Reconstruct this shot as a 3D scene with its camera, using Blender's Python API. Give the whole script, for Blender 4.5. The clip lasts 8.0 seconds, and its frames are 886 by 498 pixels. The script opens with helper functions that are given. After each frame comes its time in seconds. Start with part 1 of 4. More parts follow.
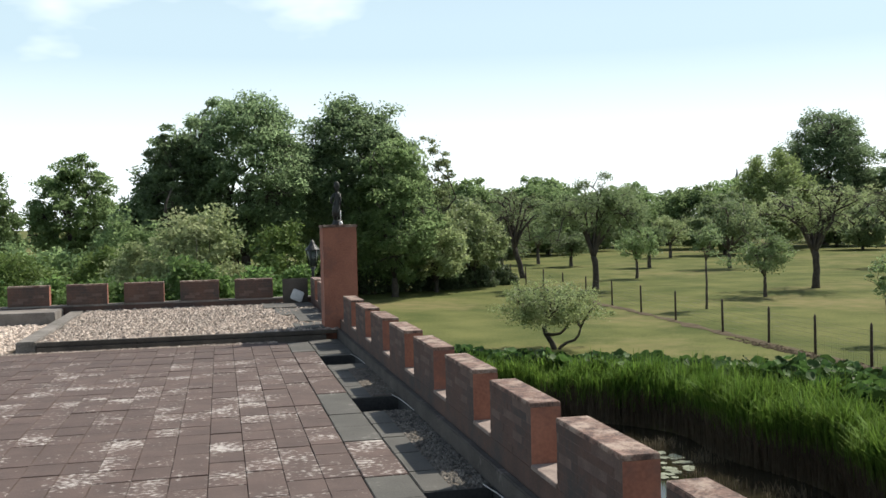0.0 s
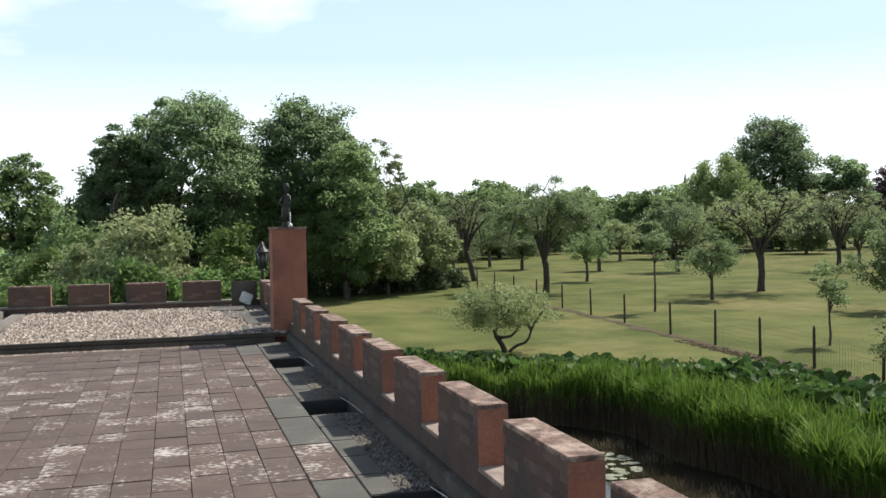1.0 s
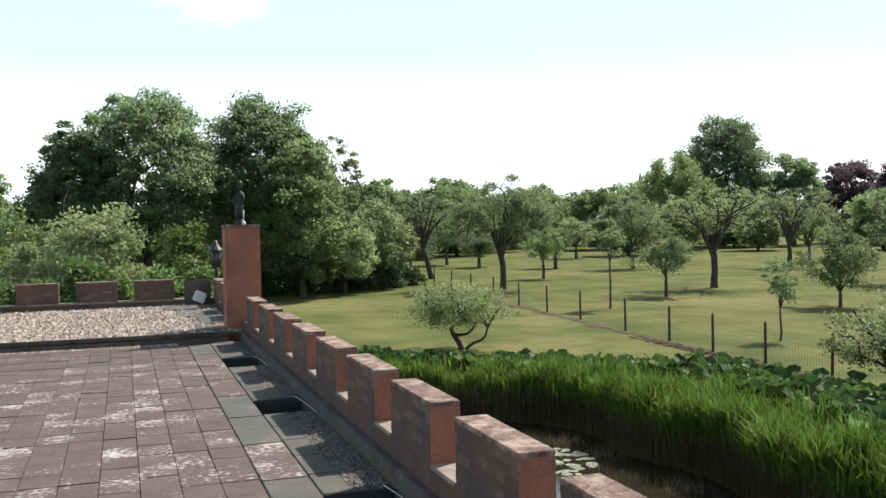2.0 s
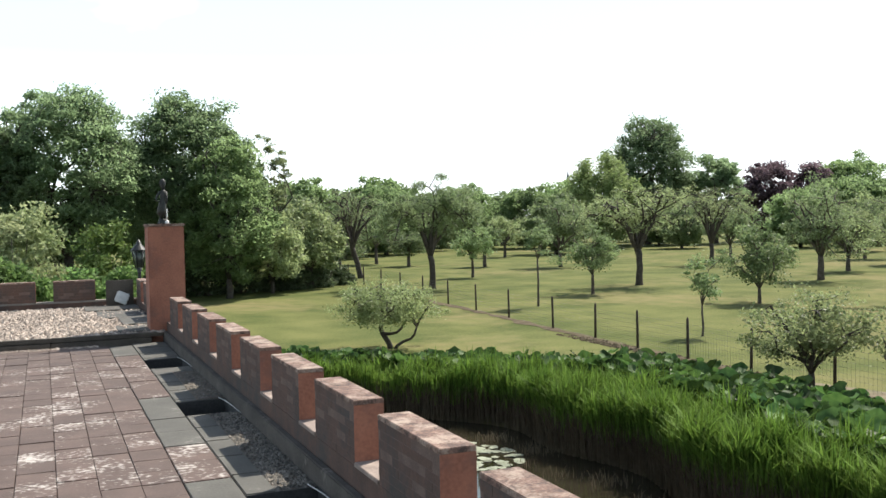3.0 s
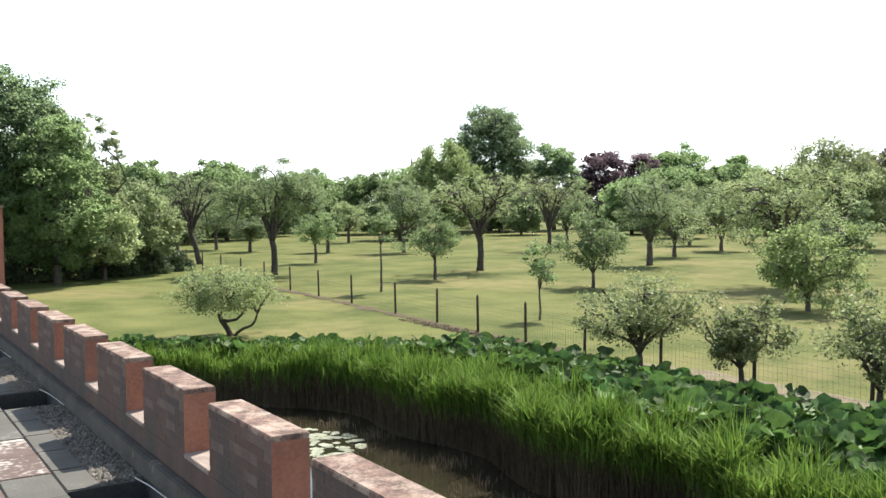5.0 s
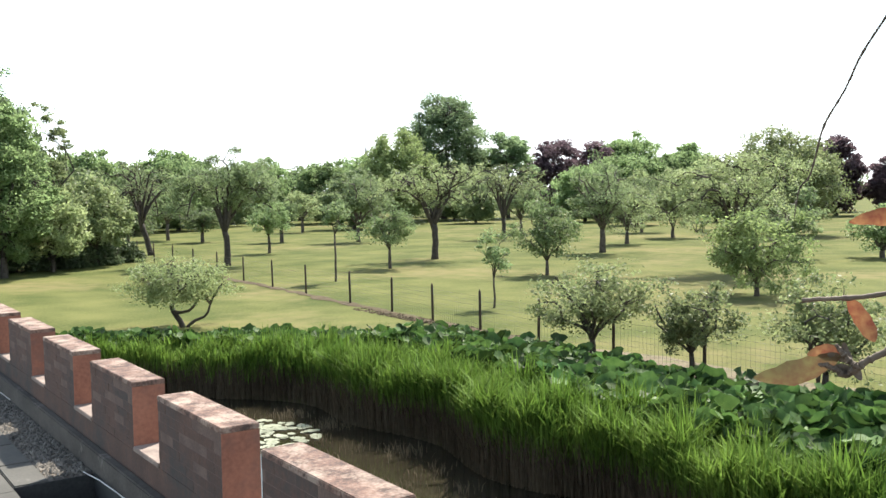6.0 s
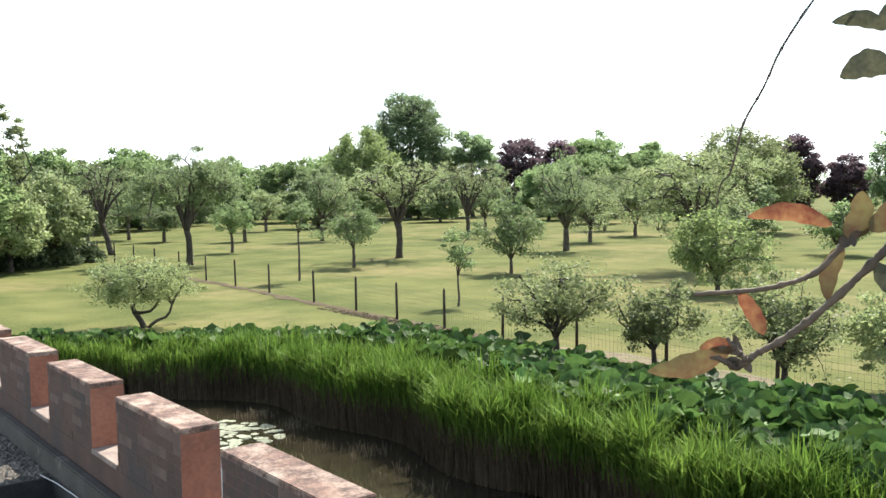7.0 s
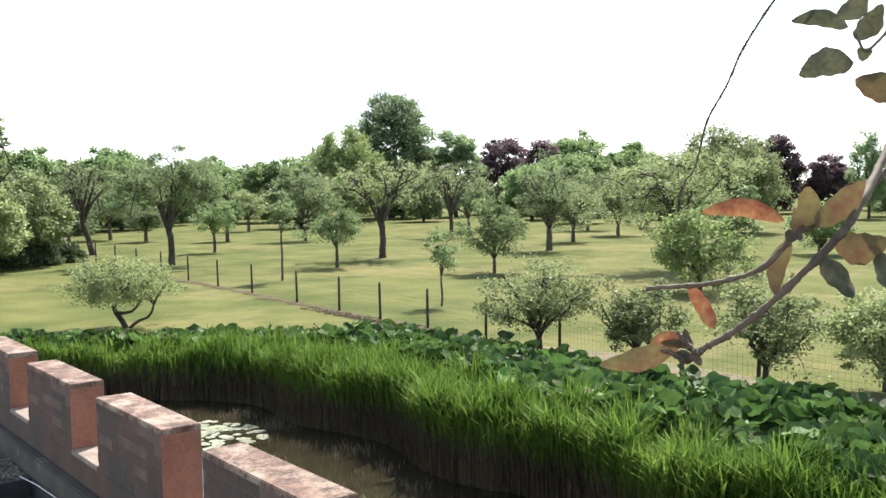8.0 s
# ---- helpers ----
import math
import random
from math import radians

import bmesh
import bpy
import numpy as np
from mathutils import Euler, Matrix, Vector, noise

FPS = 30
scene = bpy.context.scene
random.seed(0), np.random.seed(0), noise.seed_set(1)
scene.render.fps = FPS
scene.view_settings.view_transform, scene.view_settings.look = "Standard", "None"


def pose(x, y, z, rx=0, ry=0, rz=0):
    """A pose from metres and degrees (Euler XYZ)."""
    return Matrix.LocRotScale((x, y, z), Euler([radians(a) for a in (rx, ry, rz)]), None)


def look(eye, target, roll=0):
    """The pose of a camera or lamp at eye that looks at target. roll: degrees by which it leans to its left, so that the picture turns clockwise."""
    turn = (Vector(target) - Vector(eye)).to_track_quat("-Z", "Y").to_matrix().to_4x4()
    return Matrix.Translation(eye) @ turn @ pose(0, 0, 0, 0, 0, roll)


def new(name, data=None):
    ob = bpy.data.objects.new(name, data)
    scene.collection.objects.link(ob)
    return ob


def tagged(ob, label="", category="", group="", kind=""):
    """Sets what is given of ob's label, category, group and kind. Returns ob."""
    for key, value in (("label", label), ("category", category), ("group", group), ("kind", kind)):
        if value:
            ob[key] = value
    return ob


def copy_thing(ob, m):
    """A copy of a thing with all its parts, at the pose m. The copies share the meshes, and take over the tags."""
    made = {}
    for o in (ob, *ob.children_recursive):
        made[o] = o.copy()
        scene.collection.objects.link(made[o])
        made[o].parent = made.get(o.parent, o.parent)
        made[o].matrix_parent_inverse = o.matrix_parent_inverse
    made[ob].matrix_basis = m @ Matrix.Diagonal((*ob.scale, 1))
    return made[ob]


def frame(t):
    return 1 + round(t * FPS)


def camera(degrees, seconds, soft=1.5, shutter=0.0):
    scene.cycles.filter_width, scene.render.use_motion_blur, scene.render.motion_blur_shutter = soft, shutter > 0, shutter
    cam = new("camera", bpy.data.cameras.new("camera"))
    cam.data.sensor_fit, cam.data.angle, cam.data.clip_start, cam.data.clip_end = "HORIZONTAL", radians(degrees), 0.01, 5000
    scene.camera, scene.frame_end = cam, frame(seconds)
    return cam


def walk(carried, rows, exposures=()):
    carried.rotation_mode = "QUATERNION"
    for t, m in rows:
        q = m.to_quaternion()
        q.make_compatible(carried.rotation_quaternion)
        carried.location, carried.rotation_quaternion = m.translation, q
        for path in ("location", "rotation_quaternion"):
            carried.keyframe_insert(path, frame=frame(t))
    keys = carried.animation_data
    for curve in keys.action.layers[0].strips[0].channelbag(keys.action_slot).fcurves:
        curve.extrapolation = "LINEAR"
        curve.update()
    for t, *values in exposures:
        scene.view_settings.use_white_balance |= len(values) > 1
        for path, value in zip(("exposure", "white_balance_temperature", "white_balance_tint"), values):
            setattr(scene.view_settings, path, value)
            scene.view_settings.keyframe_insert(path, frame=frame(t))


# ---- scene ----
cam = camera(50.0, 8.0)
PATH = (
    (0, -1.605, -3.656, 1.590, 13.18, -1.70, -1.19),
    (0.5, -1.597, -3.664, 1.588, 14.56, -1.67, -1.18),
    (1, -1.582, -3.653, 1.586, 16.08, -1.58, -0.92),
    (1.5, -1.559, -3.627, 1.581, 17.31, -1.69, -0.83),
    (3, -1.520, -3.683, 1.574, 22.86, -1.88, -1.09),
    (3.5, -1.491, -3.665, 1.566, 25.96, -2.22, -0.69),
    (4, -1.476, -3.640, 1.559, 28.69, -2.79, -0.93),
    (4.5, -1.472, -3.653, 1.563, 30.66, -2.75, -0.67),
    (6, -1.452, -3.695, 1.565, 34.94, -3.58, -0.88),
    (6.5, -1.445, -3.699, 1.565, 36.18, -3.71, -1.00),
    (7, -1.440, -3.703, 1.564, 37.08, -3.69, -0.93),
    (7.5, -1.437, -3.707, 1.564, 37.90, -3.77, -0.80),
    (8, -1.436, -3.708, 1.563, 38.08, -3.72, -0.90),
)


def aim(x, y, z, yaw, pitch, roll):
    a, b = radians(yaw), radians(pitch)
    d = Vector((math.sin(a) * math.cos(b), math.cos(a) * math.cos(b), math.sin(b)))
    return look((x, y, z), Vector((x, y, z)) + d, roll)


walk(cam, [(t, aim(*r)) for t, *r in PATH], exposures=((0, 0.27), (1.5, 0.43), (3.0, 0.77), (4.5, 1.0), (6.0, 1.22), (8.0, 1.22)))

# ---- daylight: a high sun ahead and to the right, thin bright cloud ----
SUN_AZ, SUN_EL = radians(61), radians(50)
sun_data = bpy.data.lights.new("sun", "SUN")
sun_data.energy, sun_data.angle, sun_data.color = 5.0, radians(0.6), (1.0, 0.93, 0.82)
sun = new("sun", sun_data)
sun_dir = Vector((math.sin(SUN_AZ) * math.cos(SUN_EL), math.cos(SUN_AZ) * math.cos(SUN_EL), math.sin(SUN_EL)))
sun.matrix_world = look(sun_dir * 60, (0, 0, 0))

world = bpy.data.worlds.new("sky")
scene.world = world
world.use_nodes = True
wt = world.node_tree
wt.nodes.clear()
w_out = wt.nodes.new("ShaderNodeOutputWorld")
w_bg = wt.nodes.new("ShaderNodeBackground")
w_sky = wt.nodes.new("ShaderNodeTexSky")
w_sky.sky_type, w_sky.sun_disc = "NISHITA", False
w_sky.sun_elevation, w_sky.sun_rotation = SUN_EL, SUN_AZ
w_sky.air_density, w_sky.dust_density, w_sky.ozone_density = 1.0, 0.8, 2.0
w_tc = wt.nodes.new("ShaderNodeTexCoord")
w_map = wt.nodes.new("ShaderNodeMapping")
w_map.inputs["Scale"].default_value = (1.0, 1.0, 2.6)
w_noise = wt.nodes.new("ShaderNodeTexNoise")
w_noise.inputs["Scale"].default_value, w_noise.inputs["Detail"].default_value = 2.7, 5.0
w_ramp = wt.nodes.new("ShaderNodeValToRGB")
w_ramp.color_ramp.elements[0].position, w_ramp.color_ramp.elements[1].position = 0.54, 0.72
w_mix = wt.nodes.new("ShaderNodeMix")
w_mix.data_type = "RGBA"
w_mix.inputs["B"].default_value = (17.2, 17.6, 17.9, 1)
w_bg.inputs["Strength"].default_value = 0.08
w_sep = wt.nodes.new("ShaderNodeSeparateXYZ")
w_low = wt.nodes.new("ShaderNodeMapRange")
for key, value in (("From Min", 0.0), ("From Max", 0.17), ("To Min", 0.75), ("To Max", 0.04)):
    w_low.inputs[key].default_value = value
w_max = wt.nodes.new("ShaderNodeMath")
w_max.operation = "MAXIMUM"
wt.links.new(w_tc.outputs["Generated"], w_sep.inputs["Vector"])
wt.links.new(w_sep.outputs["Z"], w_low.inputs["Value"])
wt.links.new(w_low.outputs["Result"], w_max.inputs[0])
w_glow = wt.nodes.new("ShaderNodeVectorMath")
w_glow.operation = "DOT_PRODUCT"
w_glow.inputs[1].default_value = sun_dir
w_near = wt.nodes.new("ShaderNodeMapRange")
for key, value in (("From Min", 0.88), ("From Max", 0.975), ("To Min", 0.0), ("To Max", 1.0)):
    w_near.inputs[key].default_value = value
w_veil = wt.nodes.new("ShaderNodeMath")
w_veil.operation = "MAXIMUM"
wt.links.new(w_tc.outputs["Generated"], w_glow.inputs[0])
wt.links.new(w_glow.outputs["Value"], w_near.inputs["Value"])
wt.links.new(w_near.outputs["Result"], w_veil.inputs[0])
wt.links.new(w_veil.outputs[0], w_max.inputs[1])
w_tint = wt.nodes.new("ShaderNodeMix")
w_tint.data_type = "RGBA"
w_high = wt.nodes.new("ShaderNodeMapRange")
for key, value in (("From Min", 0.2), ("From Max", 0.7), ("To Min", 0.8), ("To Max", 0.0)):
    w_high.inputs[key].default_value = value
wt.links.new(w_sep.outputs["Z"], w_high.inputs["Value"])
wt.links.new(w_high.outputs["Result"], w_tint.inputs["Factor"])
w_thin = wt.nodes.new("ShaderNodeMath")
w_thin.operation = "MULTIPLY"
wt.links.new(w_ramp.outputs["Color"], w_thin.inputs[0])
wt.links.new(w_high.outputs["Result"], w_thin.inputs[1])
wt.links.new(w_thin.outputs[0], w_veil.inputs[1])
w_tint.inputs["B"].default_value = (7.6, 9.9, 11.0, 1)
wt.links.new(w_tc.outputs["Generated"], w_map.inputs["Vector"])
wt.links.new(w_map.outputs["Vector"], w_noise.inputs["Vector"])
wt.links.new(w_noise.outputs["Fac"], w_ramp.inputs["Fac"])
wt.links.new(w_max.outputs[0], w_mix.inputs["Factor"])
wt.links.new(w_sky.outputs["Color"], w_tint.inputs["A"])
wt.links.new(w_tint.outputs["Result"], w_mix.inputs["A"])
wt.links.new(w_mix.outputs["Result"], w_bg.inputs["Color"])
wt.links.new(w_bg.outputs["Background"], w_out.inputs["Surface"])

LAWN, WATER = -2.46, -3.2
rng = np.random.default_rng(7)


# ---- materials ----
def material(name, dark, light, rough=0.8, scale=6.0, fine=60.0, bump=0.3, metal=0.0, spread=(0.35, 0.65), stain=None, stain_scale=1.5, stain_at=(0.55, 0.65),
             vary=0.0, translucent=0.0, depth=0.01, gloss=0.5, stain_fine=0.35, stain_vary=0.0):
    """Two colours mixed by noise at two scales, an optional stain with its own shape, fine relief, and a change from piece to piece."""
    m = bpy.data.materials.new(name)
    m.use_nodes = True
    nt = m.node_tree
    n, l = nt.nodes, nt.links
    p = n["Principled BSDF"]
    tc = n.new("ShaderNodeTexCoord")
    geo = n.new("ShaderNodeNewGeometry")

    def noise_of(s, detail):
        q = n.new("ShaderNodeTexNoise")
        q.inputs["Scale"].default_value, q.inputs["Detail"].default_value = s, detail
        l.new(geo.outputs["Position"], q.inputs["Vector"])
        return q.outputs["Fac"]

    big, small = noise_of(scale, 4.0), noise_of(fine, 3.0)
    add = n.new("ShaderNodeMath")
    add.operation = "MULTIPLY_ADD"
    add.inputs[1].default_value = 0.6
    l.new(big, add.inputs[0])
    half = n.new("ShaderNodeMath")
    half.operation = "MULTIPLY"
    half.inputs[1].default_value = 0.4
    l.new(small, half.inputs[0])
    l.new(half.outputs[0], add.inputs[2])
    ramp = n.new("ShaderNodeValToRGB")
    e = ramp.color_ramp.elements
    e[0].position, e[1].position = spread
    e[0].color, e[1].color = (*dark, 1), (*light, 1)
    l.new(add.outputs[0], ramp.inputs["Fac"])
    colour = ramp.outputs["Color"]
    if stain:
        sr = n.new("ShaderNodeValToRGB")
        se = sr.color_ramp.elements
        se[0].position, se[1].position = stain_at
        mixed = n.new("ShaderNodeMath")
        mixed.operation = "MULTIPLY_ADD"
        mixed.inputs[1].default_value = 1 - stain_fine
        l.new(noise_of(stain_scale, 3.0), mixed.inputs[0])
        fine_part = n.new("ShaderNodeMath")
        fine_part.operation = "MULTIPLY"
        fine_part.inputs[1].default_value = stain_fine
        l.new(noise_of(stain_scale * 9, 4.0), fine_part.inputs[0])
        l.new(fine_part.outputs[0], mixed.inputs[2])
        level = mixed.outputs[0]
        if stain_vary:
            so = n.new("ShaderNodeObjectInfo")
            both = n.new("ShaderNodeMath")
            both.operation = "ADD"
            l.new(so.outputs["Random"], both.inputs[0])
            l.new(geo.outputs["Random Per Island"], both.inputs[1])
            shift = n.new("ShaderNodeMapRange")
            shift.inputs["From Max"].default_value = 2.0
            shift.inputs["To Min"].default_value, shift.inputs["To Max"].default_value = -stain_vary, stain_vary
            l.new(both.outputs[0], shift.inputs["Value"])
            sums = n.new("ShaderNodeMath")
            sums.operation = "ADD"
            l.new(level, sums.inputs[0])
            l.new(shift.outputs["Result"], sums.inputs[1])
            level = sums.outputs[0]
        l.new(level, sr.inputs["Fac"])
        mx = n.new("ShaderNodeMix")
        mx.data_type = "RGBA"
        mx.inputs["B"].default_value = (*stain, 1)
        l.new(sr.outputs["Color"], mx.inputs["Factor"])
        l.new(colour, mx.inputs["A"])
        colour = mx.outputs["Result"]
    if vary:
        oi = n.new("ShaderNodeObjectInfo")
        both = n.new("ShaderNodeMath")
        both.operation = "ADD"
        l.new(oi.outputs["Random"], both.inputs[0])
        l.new(geo.outputs["Random Per Island"], both.inputs[1])
        rg = n.new("ShaderNodeMapRange")
        rg.inputs["From Max"].default_value = 2.0
        rg.inputs["To Min"].default_value, rg.inputs["To Max"].default_value = 1 - vary, 1 + vary
        l.new(both.outputs[0], rg.inputs["Value"])
        hs = n.new("ShaderNodeHueSaturation")
        l.new(rg.outputs["Result"], hs.inputs["Value"])
        l.new(colour, hs.inputs["Color"])
        colour = hs.outputs["Color"]
    l.new(colour, p.inputs["Base Color"])
    p.inputs["Roughness"].default_value, p.inputs["Metallic"].default_value = rough, metal
    p.inputs["Specular IOR Level"].default_value = gloss
    if bump:
        b = n.new("ShaderNodeBump")
        b.inputs["Strength"].default_value, b.inputs["Distance"].default_value = bump, depth
        l.new(add.outputs[0], b.inputs["Height"])
        l.new(b.outputs["Normal"], p.inputs["Normal"])
    if translucent:
        tr = n.new("ShaderNodeBsdfTranslucent")
        l.new(colour, tr.inputs["Color"])
        ms = n.new("ShaderNodeMixShader")
        ms.inputs["Fac"].default_value = translucent
        l.new(p.outputs["BSDF"], ms.inputs[1])
        l.new(tr.outputs["BSDF"], ms.inputs[2])
        l.new(ms.outputs["Shader"], n["Material Output"].inputs["Surface"])
    return m


BRICK = material("sooty_brick", (0.066, 0.042, 0.034), (0.125, 0.07, 0.052), 0.92, 5, 70, 0.5, stain=(0.052, 0.045, 0.042), stain_scale=2.6, stain_at=(0.46, 0.66), vary=0.07)
MORTAR = material("mortar", (0.095, 0.064, 0.053), (0.16, 0.11, 0.088), 0.95, 8, 90, 0.5)
PLASTER = material("red_washed_plaster", (0.2, 0.078, 0.05), (0.33, 0.135, 0.085), 0.9, 3, 50, 0.3, stain=(0.16, 0.08, 0.062), stain_scale=1.8, stain_at=(0.5, 0.7))
COPING = material("weathered_coping_tile", (0.06, 0.038, 0.031), (0.2, 0.118, 0.09), 0.92, 16, 80, 0.7, stain=(0.3, 0.235, 0.19), stain_scale=8, stain_at=(0.47, 0.62), vary=0.15, spread=(0.38, 0.6))
SAND = material("dry_sandy_path", (0.11, 0.09, 0.06), (0.2, 0.17, 0.12), 0.95, 3, 40, 0.5, stain=(0.12, 0.13, 0.06), stain_scale=1.2, stain_at=(0.52, 0.62), gloss=0.1)
LEDGE = material("pale_ledge_stone", (0.17, 0.13, 0.11), (0.3, 0.24, 0.205), 0.85, 8, 60, 0.3)
PLINTH = material("tarred_plinth", (0.042, 0.035, 0.03), (0.094, 0.08, 0.07), 0.85, 4, 60, 0.4, stain=(0.24, 0.21, 0.19), stain_scale=3, stain_at=(0.6, 0.75))
TILE = material("red_concrete_tile", (0.058, 0.038, 0.032), (0.1, 0.066, 0.055), 0.82, 4, 80, 0.4, stain=(0.36, 0.33, 0.305), stain_scale=2.6, stain_at=(0.575, 0.69), vary=0.2, stain_fine=0.55, stain_vary=0.1)
FLAG = material("grey_flagstone", (0.048, 0.046, 0.04), (0.088, 0.084, 0.074), 0.8, 3, 60, 0.35, stain=(0.23, 0.22, 0.2), stain_scale=3, stain_at=(0.6, 0.75), vary=0.15)
BITUMEN = material("black_bitumen", (0.02, 0.02, 0.021), (0.05, 0.049, 0.048), 0.8, 5, 60, 0.3)
JOINT = material("dirt_joint", (0.045, 0.036, 0.031), (0.085, 0.068, 0.058), 0.95, 8, 60, 0.5)
CONCRETE = material("mossy_concrete", (0.12, 0.108, 0.095), (0.25, 0.225, 0.2), 0.9, 3, 50, 0.4, stain=(0.07, 0.065, 0.05), stain_scale=2, stain_at=(0.52, 0.7))
DARKWOOD = material("dark_wet_timber", (0.035, 0.028, 0.022), (0.09, 0.075, 0.06), 0.8, 4, 60, 0.4)
PEBBLE = material("pale_pebble", (0.19, 0.135, 0.1), (0.62, 0.53, 0.45), 0.85, 14, 40, 0.2, vary=0.75)
PEBBLE_DARK = material("grey_pebble", (0.04, 0.036, 0.03), (0.19, 0.17, 0.145), 0.85, 14, 60, 0.2, vary=0.5)
GRAVEL_BED = material("gravel_fines", (0.07, 0.055, 0.042), (0.16, 0.13, 0.1), 0.95, 9, 50, 0.6)
BRONZE = material("dark_bronze", (0.01, 0.011, 0.01), (0.028, 0.03, 0.026), 0.65, 20, 80, 0.3, metal=0.1)
PALE = material("pale_metal", (0.5, 0.5, 0.48), (0.68, 0.68, 0.66), 0.5, 10, 60, 0.1)
BLACK_IRON = material("black_iron", (0.012, 0.013, 0.013), (0.03, 0.032, 0.03), 0.5, 20, 80, 0.2)
POST_WOOD = material("dark_post_wood", (0.03, 0.022, 0.017), (0.075, 0.055, 0.04), 0.9, 10, 80, 0.4)
WIRE = material("fence_wire", (0.09, 0.09, 0.085), (0.16, 0.16, 0.15), 0.6, 20, 80, 0.0, metal=0.4)
EARTH = material("bare_earth", (0.055, 0.042, 0.027), (0.125, 0.1, 0.064), 0.95, 2, 30, 0.6, depth=0.03, gloss=0.1)
BARK = material("grey_brown_bark", (0.045, 0.036, 0.028), (0.115, 0.095, 0.075), 0.95, 7, 60, 0.6, depth=0.02)
BARK_DARK = material("dark_bark", (0.03, 0.024, 0.02), (0.075, 0.062, 0.05), 0.95, 7, 60, 0.6, depth=0.02)


def leaf_material(name, dark, light, translucent=0.55, vary=0.5, rough=0.6, gloss=0.22):
    return material(name, dark, light, rough, 0.7, 9, 0.0, translucent=translucent, vary=vary, spread=(0.3, 0.7), gloss=gloss)


LEAF_ORCHARD = leaf_material("apple_foliage", (0.118, 0.172, 0.08), (0.245, 0.305, 0.15), 0.56, 0.55, 0.5, 0.25)
LEAF_YOUNG = leaf_material("young_fruit_foliage", (0.125, 0.19, 0.082), (0.26, 0.34, 0.155), 0.56, 0.55, 0.5, 0.25)
LEAF_PALE = leaf_material("grey_green_foliage", (0.169, 0.221, 0.098), (0.325, 0.377, 0.189), 0.56, 0.55, 0.5, 0.25)
LEAF_DARK = leaf_material("dark_broadleaf_foliage", (0.145, 0.215, 0.11), (0.25, 0.335, 0.18), 0.76, 0.35)
LEAF_WOOD = leaf_material("broadleaf_foliage", (0.145, 0.22, 0.095), (0.26, 0.35, 0.16), 0.76, 0.35)
LEAF_OLIVE = leaf_material("olive_apple_foliage", (0.155, 0.2, 0.085), (0.3, 0.35, 0.165), 0.56, 0.55, 0.5, 0.25)
LEAF_WILLOW = leaf_material("willow_foliage", (0.169, 0.234, 0.085), (0.312, 0.39, 0.163), 0.58)
LEAF_PURPLE = leaf_material("copper_beech_foliage", (0.095, 0.068, 0.08), (0.18, 0.13, 0.15), 0.7)
LEAF_SHRUB = leaf_material("shrub_foliage", (0.078, 0.15, 0.044), (0.195, 0.293, 0.098), 0.58)
LEAF_FLOWER = leaf_material("cream_flowering_shrub", (0.16, 0.22, 0.085), (0.4, 0.42, 0.24), 0.45)
LEAF_LIGHT = leaf_material("yellow_green_foliage", (0.075, 0.125, 0.03), (0.17, 0.23, 0.07), 0.35)
LEAF_IVY = leaf_material("ivy_foliage", (0.06, 0.085, 0.045), (0.12, 0.16, 0.08), 0.4)
REED = leaf_material("fresh_reed_blade", (0.105, 0.2, 0.031), (0.225, 0.35, 0.068), 0.38, 0.75, 0.7, 0.08)
REED_DRY = leaf_material("old_reed_stalk", (0.07, 0.057, 0.038), (0.18, 0.148, 0.1), 0.15, 0.4, 0.9, 0.05)
BUTTERBUR = leaf_material("butterbur_leaf", (0.036, 0.1, 0.024), (0.175, 0.295, 0.08), 0.3, 0.85, 0.6, 0.25)
LILY = leaf_material("water_lily_pad", (0.2, 0.225, 0.155), (0.36, 0.375, 0.285), 0.1, 0.4, 0.5)
GRASS = material("mown_grass", (0.066, 0.084, 0.027), (0.138, 0.143, 0.053), 0.95, 0.35, 13, 0.6, spread=(0.4, 0.61), stain=(0.18, 0.158, 0.075), stain_scale=0.13, stain_at=(0.52, 0.7), depth=0.05, gloss=0.05)
WATER_MAT = material("murky_moat_water", (0.018, 0.016, 0.01), (0.04, 0.035, 0.022), 0.05, 0.5, 5, 0.06)
STONE_FAR = material("slate_spire", (0.08, 0.085, 0.1), (0.14, 0.145, 0.16), 0.8, 2, 20, 0.0)
FROSTED = material("frosted_glass", (0.03, 0.04, 0.034), (0.075, 0.09, 0.075), 0.3, 10, 50, 0.0)
TWIG_BARK = material("grey_twig_bark", (0.042, 0.029, 0.02), (0.15, 0.112, 0.08), 0.75, 60, 400, 0.4, depth=0.0005)
LEAF_AUTUMN = material("reddish_young_leaf", (0.16, 0.05, 0.03), (0.29, 0.155, 0.07), 0.6, 130, 700, 0.0, translucent=0.45, vary=0.2, spread=(0.38, 0.62), gloss=0.25)
LEAF_NEAR = material("olive_near_leaf", (0.1, 0.052, 0.03), (0.135, 0.115, 0.05), 0.6, 130, 700, 0.0, translucent=0.4, vary=0.2, spread=(0.38, 0.62), gloss=0.25)
# dull green leaves; its darkness also stands for shade on two lower ones
LEAF_SLATE = material("dull_green_near_leaf", (0.045, 0.047, 0.03), (0.1, 0.1, 0.06), 0.6, 130, 700, 0.0, translucent=0.3, vary=0.2, spread=(0.38, 0.62), gloss=0.25)


# ---- builders ----
def mesh_from(name, verts, faces, mat, smooth=False):
    me = bpy.data.meshes.new(name)
    me.from_pydata([tuple(v) for v in verts], [], [tuple(f) for f in faces])
    me.materials.append(mat)
    if smooth:
        me.polygons.foreach_set("use_smooth", [True] * len(me.polygons))
    me.update()
    return me


